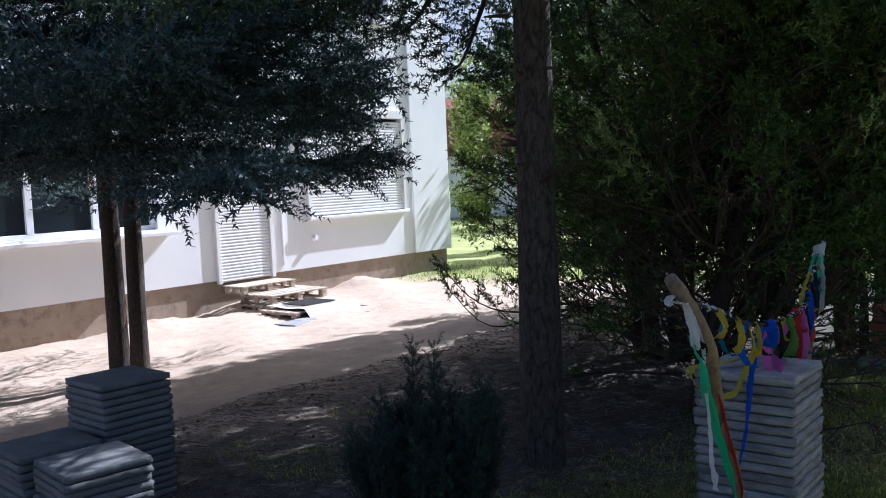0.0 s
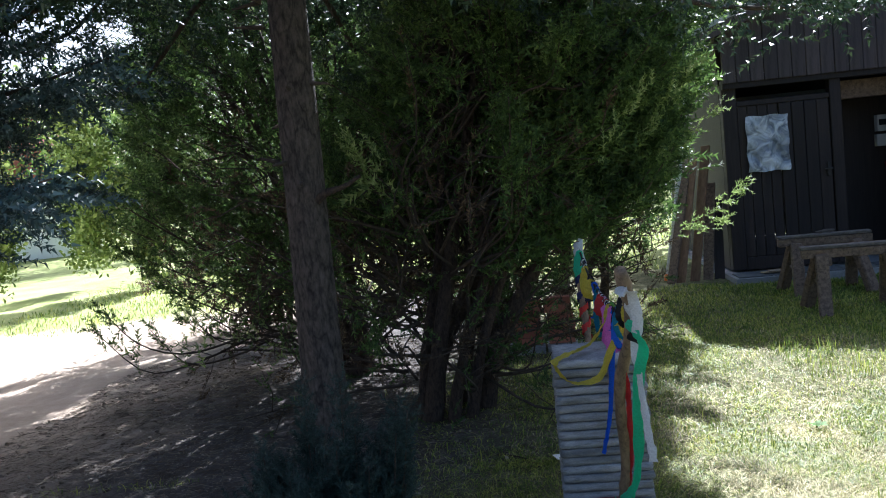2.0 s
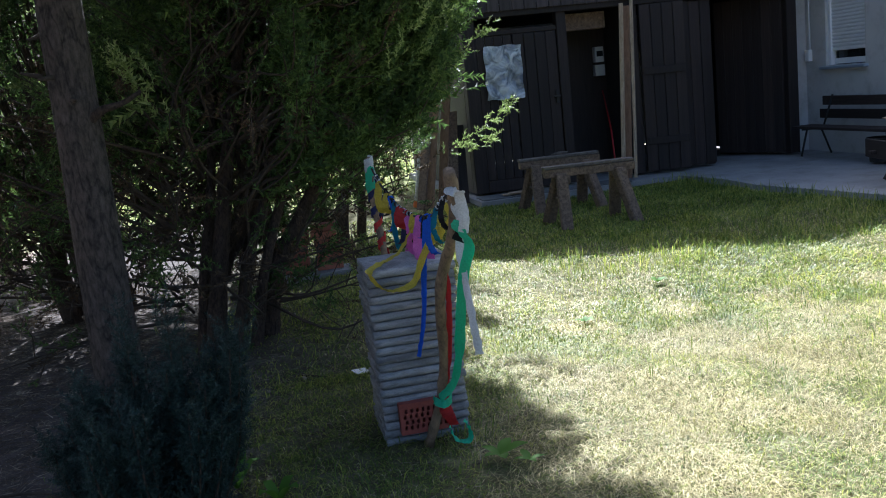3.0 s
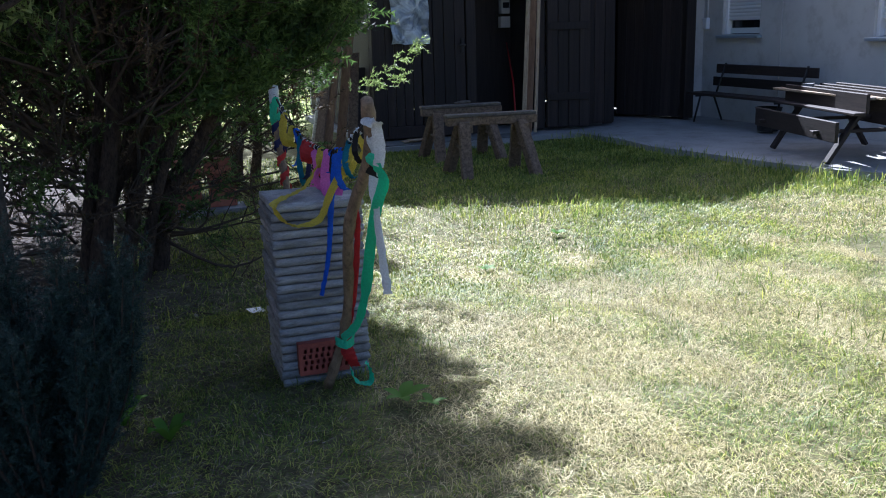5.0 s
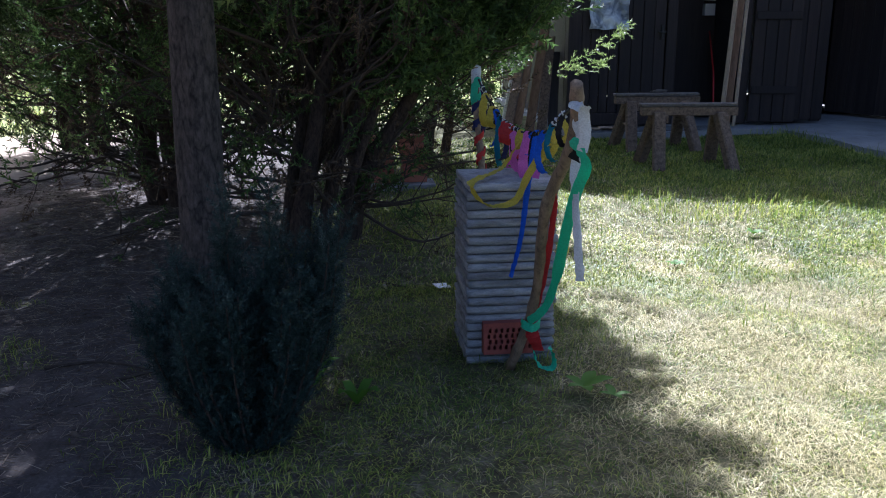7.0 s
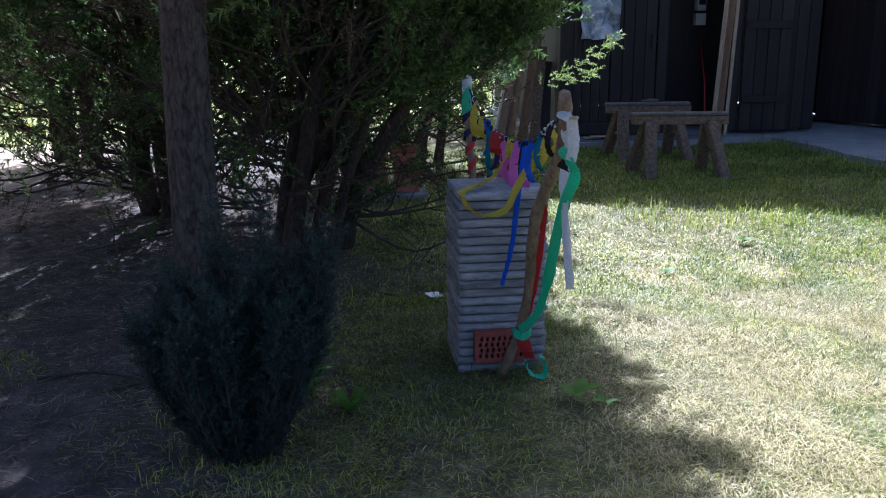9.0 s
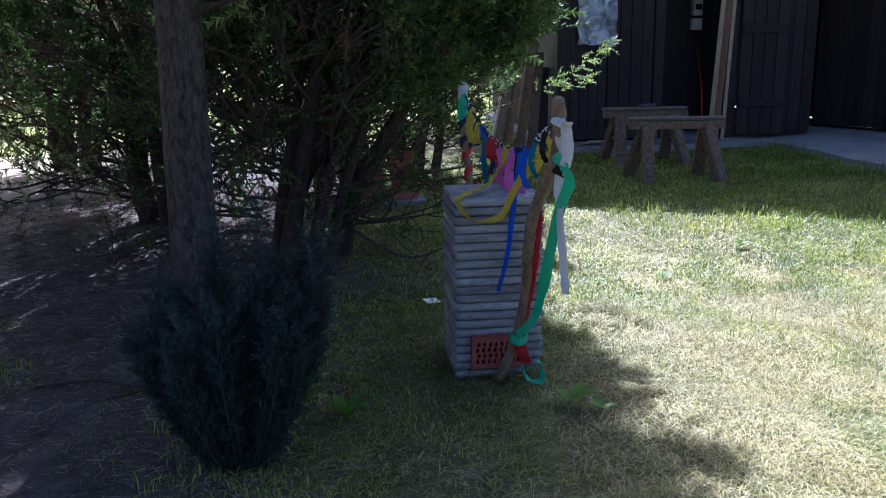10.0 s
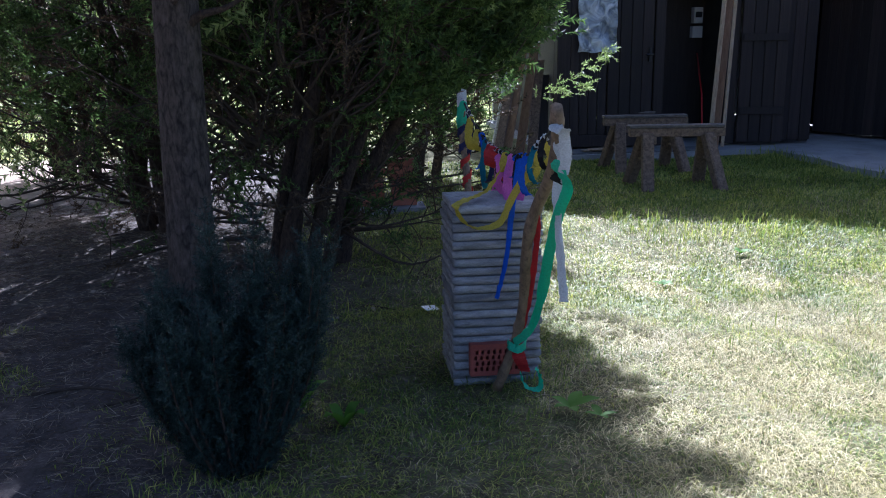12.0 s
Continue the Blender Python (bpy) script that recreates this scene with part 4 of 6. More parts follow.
slab_stack(pose(-1.018, 4.234, -0.015), 21, 0.4, 0.04, "tall stack of grey concrete paving slabs on the lawn", M_SLAB, 20, 0.005)
slab_stack(pose(-4.17, 3.2, -0.05, 0, 0, -3), 18, 0.4, 0.04, "dark weathered stack of paving slabs on bare soil", M_SLAB_OLD, 40, 0.006)
slab_stack(pose(-3.6, 2.69, -0.04, 0, 0, -9), 12, 0.4, 0.04, "low weathered stack of paving slabs on bare soil", M_SLAB_OLD, 60, 0.012)
slab_stack(pose(-4.1, 2.74, -0.05, 0, 0, -6), 12, 0.4, 0.04, "low weathered stack of paving slabs beside another", M_SLAB_OLD, 80, 0.012)


def perforated_brick():
    b = empty("perforated_brick", pose(-1.035, 4.03, 0.05, -3, 0, 0), "red perforated clay brick set on edge against the slabs", "brick")
    w, h, d = 0.235, 0.145, 0.055
    bm = bmesh.new()
    holes = []
    for r in range(4):
        for c in range(8):
            x = -0.094 + c * 0.0265 + (0.0 if r % 2 == 0 else 0.006)
            holes.append((x - 0.0065, x + 0.0065, 0.022 + r * 0.026, 0.022 + r * 0.026 + 0.02))
    wall_pieces(bm, "y", -d, d - 0.012, -w / 2, w / 2, 0, h, holes)
    box(bm, (-w / 2, -0.012, 0), (w / 2, 0.0, h))
    part("brick_body", bm, M_BRICK, b)


perforated_brick()


def red_brick_ruin():
    """Two short brick piers with a course across, half hidden under the juniper."""
    r = empty("brick_hearth", pose(-1.22, 8.35, 0), "low hearth of old red bricks under the juniper", "hearth")
    bm = bmesh.new()
    box(bm, (-0.12, -0.058, 0), (0.12, 0.058, 0.065), 0.004)
    me = bpy.data.meshes.new("brick")
    bm.to_mesh(me)
    bm.free()
    me.materials.append(M_BRICK_OLD)
    rng = random.Random(2)
    for k in range(6):
        for x in ((-0.15, 0.16) if k < 4 else (-0.125, 0.125)):
            ob = new("brick", me)
            ob.parent = r
            ob.matrix_basis = pose(x + rng.uniform(-0.008, 0.008), rng.uniform(-0.008, 0.008), 0.05 + k * 0.073, 0, 0, rng.uniform(-2, 2))
    for x in (-0.17, 0.18):
        box_part("footing", (x - 0.165, -0.16, -0.04), (x + 0.165, 0.16, 0.045), M_SLAB, r)


red_brick_ruin()


# ---- pallets before the house door ----
def pallet(m, label):
    p = empty("pallet", m, label, "pallet", "pallets at the house door")
    for i in range(5):
        box_part("deck_board", (-0.6, -0.4 + 0.17 * i, 0.12), (0.6, -0.4 + 0.17 * i + 0.12, 0.142), M_PALLET, p)
    for x in (-0.53, 0.0, 0.53):
        box_part("stringer", (x - 0.05, -0.4, 0.098), (x + 0.05, 0.4, 0.12), M_PALLET, p, "", 0.003)
        box_part("skid", (x - 0.05, -0.4, 0.0), (x + 0.05, 0.4, 0.022), M_PALLET, p, "", 0.003)
        for y in (-0.34, 0.0, 0.34):
            box_part("block", (x - 0.05, y - 0.05, 0.022), (x + 0.05, y + 0.05, 0.098), M_PALLET, p)
    return p


pallet(pose(-10.75, 10.15, -0.31, 0, 0, 92), "weathered wooden pallet as a step at the house door")
pallet(pose(-10.73, 10.22, -0.165, 0, 0, 89), "second wooden pallet stacked at the house door")
pallet(pose(-11.16, 10.1, -0.02, 0, 0, 90), "small wooden pallet as the top step").matrix_basis @= Matrix.Diagonal((0.95, 0.6, 0.9, 1))
pallet(pose(-9.65, 9.72, -0.3, 0, 0, 88), "pallet draped with a pale cloth as a step")


def cloth_and_mats():
    n = 20
    X, Y = np.meshgrid(np.linspace(-0.42, 0.62, n), np.linspace(-0.45, 0.62, n), indexing="ij")
    Z = 0.165 - 0.16 * np.clip((X - 0.42) / 0.16, 0, 1) ** 0.8 + 0.01 * np.sin(9 * X + 4 * Y)
    v = np.stack([X, Y, Z], -1).reshape(-1, 3)
    i, j = np.meshgrid(np.arange(n - 1), np.arange(n - 1), indexing="ij")
    f = np.stack([i * n + j, (i + 1) * n + j, (i + 1) * n + j + 1, i * n + j + 1], -1).reshape(-1, 4)
    me = fast_mesh("cloth", v, f, surf("pale_cloth", (0.45, 0.4, 0.34), (0.66, 0.6, 0.53), 6, 120, 0.95, 0.4), True)
    ob = new("cloth", me)
    ob.matrix_basis = pose(-9.65, 9.72, -0.285, 0, 0, 0)
    tagged(ob, "pale dusty cloth draped over a pallet", "cloth")
    for x, y, z, w, d, r in ((-9.65, 9.75, -0.105, 0.5, 0.62, 0), (-9.05, 10.3, -0.255, 0.5, 0.6, 12), (-9.9, 9.0, -0.27, 0.45, 0.5, -6)):
        mat = empty("rubber_mat", pose(x, y, z, 0, 0, r), "black open-mesh rubber door mat", "mat", "rubber mats")
        bm = bmesh.new()
        k = 9
        for a in range(k + 1):
            s = -w / 2 + w * a / k
            box(bm, (s - 0.008, -d / 2, 0), (s + 0.008, d / 2, 0.016))
            s = -d / 2 + d * a / k
            box(bm, (-w / 2, s - 0.008, 0.001), (w / 2, s + 0.008, 0.015))
        part("mesh", bm, M_RUBBER, mat)
    tagged(box_part("paver", (-0.2, -0.3, 0), (0.2, 0.3, 0.06), M_SLAB, None, "", 0.006, pose(-9.0, 8.95, -0.29, 0, 0, 4)), "pale concrete paver lying on the sand", "paver")


cloth_and_mats()


# ---- trees ----
def stuff_part(name, items, material, parent, label=""):
    v, f = join_arrays(items)
    return link_part(name, fast_mesh(name, v, f, material), parent, label)


def rod(points, r0, r1, seg=6, wobble=0.05, seed=0, n=None):
    p = smooth_path(points, n or 3 * len(points))
    return tube_arrays(p, np.linspace(r0, r1, len(p)), seg, wobble, seed)


def spruce(name, base, trunks, z0, z1, reach, whorls, per, material, bark, label, seed, sector=None, twig=0.24, dense=1.0, droop=0.35, edge=None, low_boughs=()):
    """A spruce: trunk(s), whorls of drooping boughs with side branches, all set with needle twigs.
    sector: (bearing, half width) in degrees where the boughs are dense; elsewhere fewer."""
    rng = np.random.default_rng(seed)
    t = empty(name, pose(*base), label, "tree")
    for k, (dx, dy, r) in enumerate(trunks):
        h = z1 + 0.6
        pts = [(dx, dy, -0.15), (dx * 1.05, dy * 1.05, 0.25), (dx * 1.2 + 0.03, dy * 1.2, h * 0.35), (dx * 1.1, dy + 0.04, h * 0.7), (dx, dy, h)]
        p = smooth_path(pts, 26)
        rad = r * np.linspace(1.0, 0.12, 26) ** 0.8
        rad[:2] *= (1.35, 1.12)
        v, f = tube_arrays(p, rad, 18, 0.035, seed + k)
        link_part("trunk", fast_mesh("trunk", v, f, bark, True), t)
    pos, dirs, size, wood = [], [], [], []
    boughs = [(z, radians(bearing), lb, 1.0) for bearing, lb, z in low_boughs]
    for w in range(whorls):
        u = w / max(1, whorls - 1)
        z = z0 + (z1 - z0) * u ** 1.1
        L = reach * (1 - u) ** 0.85 + 0.25
        for b in range(per):
            a = 2 * math.pi * (b + rng.uniform(-0.3, 0.3)) / per + w * 0.9
            share = 1.0
            if sector is not None:
                off = (math.degrees(a) - sector[0] + 180) % 360 - 180
                share = 1.0 if abs(off) < sector[1] else 0.35
            lb = L * rng.uniform(0.75, 1.08)
            if edge is not None and math.cos(a - edge[0]) > 0.05:
                lb = min(lb, edge[1] / math.cos(a - edge[0]) * rng.uniform(0.86, 1.0))
            boughs.append((z, a, lb, share))
    for z, a, lb, share in boughs:
        d = np.array([math.cos(a), math.sin(a), 0.0])
        side = np.array([-d[1], d[0], 0.0])
        tip_z = z - droop * lb * 0.55 + 0.05 * lb
        pts = [np.array([0, 0, z]), d * lb * 0.35 + [0, 0, z - droop * lb * 0.12], d * lb * 0.72 + [0, 0, z - droop * lb * 0.42], d * lb + [0, 0, tip_z]]
        line = smooth_path(pts, 16)
        v, f = tube_arrays(line, np.linspace(0.03 * (lb / 4.0) ** 0.5 + 0.006, 0.004, 16), 5)
        link_part("branch", fast_mesh("branch", v, f, M_TWIG, True), t)
        for q in rng.uniform(0.25, 1.0, int(lb * 16 * dense * share)):
            pos.append(line[min(15, int(q * 15))] + rng.normal(0, 0.03, 3))
            dirs.append(d + rng.normal(0, 0.6, 3))
            size.append(twig * rng.uniform(0.6, 1.1))
        n_side = max(4, int(lb * 12 * dense * share))
        for s in range(n_side):
            q = 0.16 + 0.84 * (s + rng.random()) / n_side
            c = line[min(15, int(q * 15))]
            ls = (0.2 + 0.85 * (1 - q) ** 0.7 * min(1.0, lb / 3)) * rng.uniform(0.6, 1.1)
            hand = 1 if s % 2 else -1
            e = d * rng.uniform(0.5, 0.9) + side * hand * rng.uniform(0.5, 1.0) + np.array([0, 0, rng.uniform(-0.3, 0.02)])
            e /= np.linalg.norm(e)
            nt = max(2, int(ls / 0.07 * (0.5 + 0.5 * share)))
            for i in range(nt):
                at = c + e * ls * (i + 0.3) / nt + np.array([0, 0, -0.12 * ls * ((i + 0.3) / nt) ** 2])
                k = e + 0.75 * rng.standard_normal(3) * np.array([1, 1, 0.45])
                pos.append(at)
                dirs.append(k)
                size.append(twig * rng.uniform(0.6, 1.15))
    v, f = spread(T_SPRUCE, np.array(pos), np.array(dirs), np.array(size), rng)
    tagged(link_part("needles", fast_mesh("needles", v, f, material), t), kind="stuff")
    return t


spruce("blue_spruce", (-7.6, 5.42, -0.18), [(-0.12, -0.04, 0.125), (0.1, 0.035, 0.11)], 2.3, 6.6, 4.6, 12, 12, M_SPRUCE, M_BARK_DARK,
       "old blue spruce with twin trunks and low sweeping boughs", 11, sector=(-35, 80), dense=1.35, droop=0.2, twig=0.25, edge=(radians(41.5), 2.75),
       low_boughs=((-16, 4.75, 2.85), (-22, 4.6, 3.05), (-9, 4.1, 2.8), (-29, 4.8, 2.9), (-19, 4.5, 3.3), (-13, 4.2, 3.7), (-36, 4.7, 2.9), (-25, 4.4, 3.6)))
spruce("tall_spruce", (-2.46, 4.82, 0.0), [(0, 0, 0.15)], 3.0, 9.5, 2.6, 11, 8, M_PINE, M_BARK,
       "tall spruce with a bare scaly trunk and high dark boughs", 12, dense=1.0, droop=0.5)


def dead_stubs():
    rng = np.random.default_rng(4)
    tree = bpy.data.objects["tall_spruce"]
    for k in range(12):
        z, a, l = rng.uniform(0.9, 2.8), rng.uniform(0, 2 * math.pi), rng.uniform(0.04, 0.16)
        d = np.array([math.cos(a), math.sin(a), rng.uniform(-0.2, 0.3)])
        p0 = np.array([0.11 * math.cos(a), 0.11 * math.sin(a), z])
        v, f = tube_arrays([p0, p0 + d * l * 0.5, p0 + d * l], [0.016, 0.011, 0.006], 6)
        link_part("branch_stub", fast_mesh("branch_stub", v, f, M_TWIG), tree)
    v, f = rod([(0.06, -0.05, 1.6), (0.15, -0.09, 1.66), (0.24, -0.1, 1.68), (0.34, -0.1, 1.73)], 0.026, 0.009, 8, 0.08, 6, 14)
    link_part("limb", fast_mesh("limb", v, f, M_BARK_DARK, True), tree)


dead_stubs()


def juniper(name, base, rx, ry, height, stems, plumes, sprays, label, seed, low=0.9, low_share=0.25, spray=0.21, lean=(0, 0), tips=0.06, skirt=0.0, cap=None, stem=(0.04, 0.085)):
    """A many-stemmed juniper: spreading stems, bare twigs below, feathery plumes over the outside."""
    rng = np.random.default_rng(seed)
    t = empty(name, pose(*base), label, "tree")
    def radius(h):
        return (0.5 + 0.55 * math.sin(math.pi * min(1, (h + 0.25) / 1.15) ** 0.8)) * (1 - 0.55 * max(0, h - 0.55) / 0.45)
    wood = []
    for k in range(stems):
        a = 2 * math.pi * (k + rng.uniform(-0.3, 0.3)) / stems
        h = height * rng.uniform(0.65, 0.95)
        r = rng.uniform(0.3, 0.62)
        top = np.array([rx * r * math.cos(a) + lean[0], ry * r * math.sin(a) + lean[1], h])
        b = np.array([0.22 * math.cos(a), 0.22 * math.sin(a), -0.1])
        pts = [b, b * 0.8 + top * 0.1 + [0, 0, 0.15], top * 0.3 + rng.normal(0, 0.1, 3), top * 0.6 + rng.normal(0, 0.12, 3), top]
        r0 = rng.uniform(*stem)
        v, f = rod(pts, r0, 0.008, 8, 0.06, seed + k, 14)
        link_part("stem", fast_mesh("stem", v, f, M_BARK_DARK, True), t)
    pos, dirs, size, tpos, tdirs, tsize, dpos, ddirs, dsize = [], [], [], [], [], [], [], [], []
    for k in range(plumes):
        h = rng.uniform(0.08, 1.0) ** 0.9
        if h * height < low and rng.random() > low_share:
            h = rng.uniform(low / height, 1.0)
        a = rng.uniform(0, 2 * math.pi)
        if h * height < 2.3 and math.sin(3.0 * a + 5.5 * h + seed) * math.sin(9.0 * h - 2.0 * a) < -0.22 and rng.random() < 0.75:
            continue
        rr = radius(h) * rng.uniform(0.62, 1.05)
        if rng.random() < 0.15:
            rr *= rng.uniform(0.3, 0.9)
        end = np.array([rx * rr * math.cos(a) + lean[0] * h, ry * rr * math.sin(a) + lean[1] * h, h * height])
        if cap is not None:
            end[0] = min(end[0], cap[0] + cap[1] * end[2])
        if skirt and h * height < 1.2:
            end[:2] *= 1 + skirt
        out = np.array([math.cos(a), math.sin(a), rng.uniform(0.35, 1.15)])
        out /= np.linalg.norm(out)
        L = rng.uniform(0.35, 0.85)
        start = end - out * L
        root = np.array([end[0] * 0.4, end[1] * 0.4, max(0.45, end[2] - rng.uniform(0.3, 0.8))])
        wood.append(tube_arrays(smooth_path([root, (root + start) / 2 + rng.normal(0, 0.09, 3), start + rng.normal(0, 0.03, 3), end], 11), np.linspace(0.011, 0.003, 11), 4))
        n = int(sprays * rng.uniform(0.6, 1.2) * (0.55 if h * height < low else 1))
        young = rng.random() < tips
        s = rng.random(n) ** 0.7
        p = start + out * L * s[:, None] * 1.05 + rng.normal(0, 0.055, (n, 3)) * (1.25 - s)[:, None]
        dd = out + rng.normal(0, 0.6, (n, 3))
        z = spray * rng.uniform(0.5, 1.1, n) * (1.1 - 0.45 * s)
        for lists, arr in (((tpos, pos)[not young], p), ((tdirs, dirs)[not young], dd), ((tsize, size)[not young], z)):
            lists.extend(arr)
    for k in range(int(plumes * 0.13)):
        a = rng.uniform(0, 2 * math.pi)
        r1 = rng.uniform(0.35, 1.0)
        z = rng.uniform(0.3, 2.0)
        p0 = np.array([0.2 * rx * math.cos(a), 0.2 * ry * math.sin(a), z * 0.7])
        p1 = np.array([rx * r1 * math.cos(a + rng.normal(0, 0.25)), ry * r1 * math.sin(a), z + rng.uniform(-0.25, 0.3)])
        m = (p0 + p1) / 2 + rng.normal(0, 0.08, 3)
        wood.append(tube_arrays(smooth_path([p0, m, p1], 8), np.linspace(0.014, 0.003, 8), 4))
        for j in range(5):
            q = m + (p1 - m) * rng.random()
            e = q + rng.normal(0, 0.16, 3) + (p1 - p0) * 0.12
            wood.append(tube_arrays([q, (q + e) / 2 + rng.normal(0, 0.02, 3), e], [0.005, 0.004, 0.002], 4))
            dry = rng.random() < 0.55
            for g in range(5):
                (dpos if dry else pos).append(q + (e - q) * rng.uniform(0.3, 1.0) + rng.normal(0, 0.02, 3))
                (ddirs if dry else dirs).append(e - q + rng.normal(0, 0.12, 3))
                (dsize if dry else size).append(spray * rng.uniform(0.4, 0.75))
    tagged(stuff_part("brushwood", wood, M_TWIG, t, "bare brown twigs"), kind="stuff")
    v, f = spread(T_JUNIPER, np.array(pos), np.array(dirs), np.array(size), rng)
    tagged(link_part("foliage", fast_mesh("foliage", v, f, M_JUNIPER), t), kind="stuff")
    v, f = spread(T_JUNIPER, np.array(dpos), np.array(ddirs), np.array(dsize), rng)
    tagged(link_part("dead_sprays", fast_mesh("dead_sprays", v, f, M_DEAD), t, "dry brown dead sprays"), kind="stuff")
    if tpos:
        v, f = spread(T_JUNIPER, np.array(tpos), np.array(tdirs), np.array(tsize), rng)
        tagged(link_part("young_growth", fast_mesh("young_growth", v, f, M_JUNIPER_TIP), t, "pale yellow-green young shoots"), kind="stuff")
    return t


juniper("juniper", (-1.95, 6.35, 0.0), 1.5, 1.32, 5.0, 9, 700, 48, "large many-stemmed juniper with feathery green sprays", 21, low=1.6, low_share=0.18, spray=0.17, lean=(1.25, 0.05), cap=(0.25, 0.8), stem=(0.045, 0.1))
juniper("juniper", (-3.05, 7.95, 0.0), 1.8, 1.4, 6.0, 7, 780, 46, "tall dark juniper with low drooping branches", 22, low=1.3, low_share=0.6, skirt=0.22, spray=0.18, lean=(-0.6, 0), stem=(0.04, 0.1))
# Crown leans out so that its shadow reaches the near lawn.
juniper("juniper", (-0.75, 10.3, 0.0), 1.05, 1.1, 6.2, 4, 400, 36, "slender juniper standing behind the others", 23, low=1.0, low_share=0.3, spray=0.22, lean=(0.75, 0))
# The next two are added to block sun and shade the ground.
juniper("juniper", (-1.65, 8.9, 0.0), 1.35, 1.0, 5.2, 5, 300, 34, "dark juniper with bare lower stems, added to cast shade", 24, low=2.1, low_share=0.06, spray=0.26)
juniper("juniper", (-4.8, 11.7, -0.05), 1.9, 1.3, 7.6, 5, 640, 38, "tall juniper added at the back of the group to cast shade", 25, low=1.25, low_share=0.03, spray=0.27)


def side_boughs():
    """Full boughs that fill the juniper's edge down towards the string."""
    rng = np.random.default_rng(19)
    tree = bpy.data.objects["juniper"]
    o = np.array([-1.95, 6.35, 0])
    for a, b, n in (((-1.5, 6.3, 1.2), (-0.42, 6.2, 1.5), 400), ((-1.45, 6.2, 1.5), (-0.3, 6.1, 1.9), 420), ((-1.3, 6.5, 1.4), (-0.2, 6.4, 1.68), 400), ((-1.5, 6.6, 1.2), (-0.75, 6.75, 1.4), 300),
                    ((-1.4, 6.0, 1.7), (-0.45, 5.8, 2.2), 360), ((-1.3, 6.4, 1.9), (-0.12, 6.3, 2.2), 400), ((-1.2, 6.3, 2.3), (0.15, 6.3, 2.75), 420), ((-1.6, 6.1, 1.1), (-0.95, 5.9, 1.35), 260)):
        a, b = np.array(a) - o, np.array(b) - o
        v, f = tube_arrays(smooth_path([a * [0.6, 0.6, 0.8], a, (a + b) / 2 + [0, 0, -0.05], b], 12), np.linspace(0.018, 0.003, 12), 5)
        link_part("branch", fast_mesh("branch", v, f, M_TWIG, True), tree)
        s = rng.random(n) ** 0.75
        p = a + (b - a) * s[:, None] + rng.normal(0, 1, (n, 3)) * (0.13 * (1.15 - 0.7 * s))[:, None]
        d = (b - a) / np.linalg.norm(b - a) + [0, 0, 0.35] + rng.normal(0, 0.55, (n, 3))
        v, f = spread(T_JUNIPER, p, d, rng.uniform(0.09, 0.18, n), rng)
        tagged(link_part("bough_foliage", fast_mesh("bough_foliage", v, f, M_JUNIPER), tree), kind="stuff")


side_boughs()


def sunlit_twig():
    """The one bright shoot that stands out of the juniper's edge, its sunlight partly in the pale colour."""
    rng = np.random.default_rng(9)
    tree = bpy.data.objects["juniper"]
    for a, b, n in (((-0.2, 6.25, 1.2), (0.17, 6.22, 1.42), 34), ((-0.3, 6.25, 1.16), (0.06, 6.2, 1.22), 26), ((-0.55, 5.9, 1.75), (-0.06, 5.88, 2.36), 55), ((-0.85, 5.2, 1.7), (-0.58, 4.9, 2.08), 26), ((-0.5, 6.1, 1.6), (0.02, 6.0, 1.95), 40)):
        a, b = np.array(a), np.array(b)
        s = rng.random(n)
        p = a + (b - a) * s[:, None] + rng.normal(0, 0.025, (n, 3))
        d = (b - a) / np.linalg.norm(b - a) + rng.normal(0, 0.5, (n, 3))
        v, f = spread(T_JUNIPER, p - np.array([-1.95, 6.35, 0]), d, rng.uniform(0.05, 0.1, n), rng)
        link_part("young_shoot", fast_mesh("young_shoot", v, f, M_JUNIPER_TIP), tree, "young shoot with sunlight put into its pale green")


sunlit_twig()


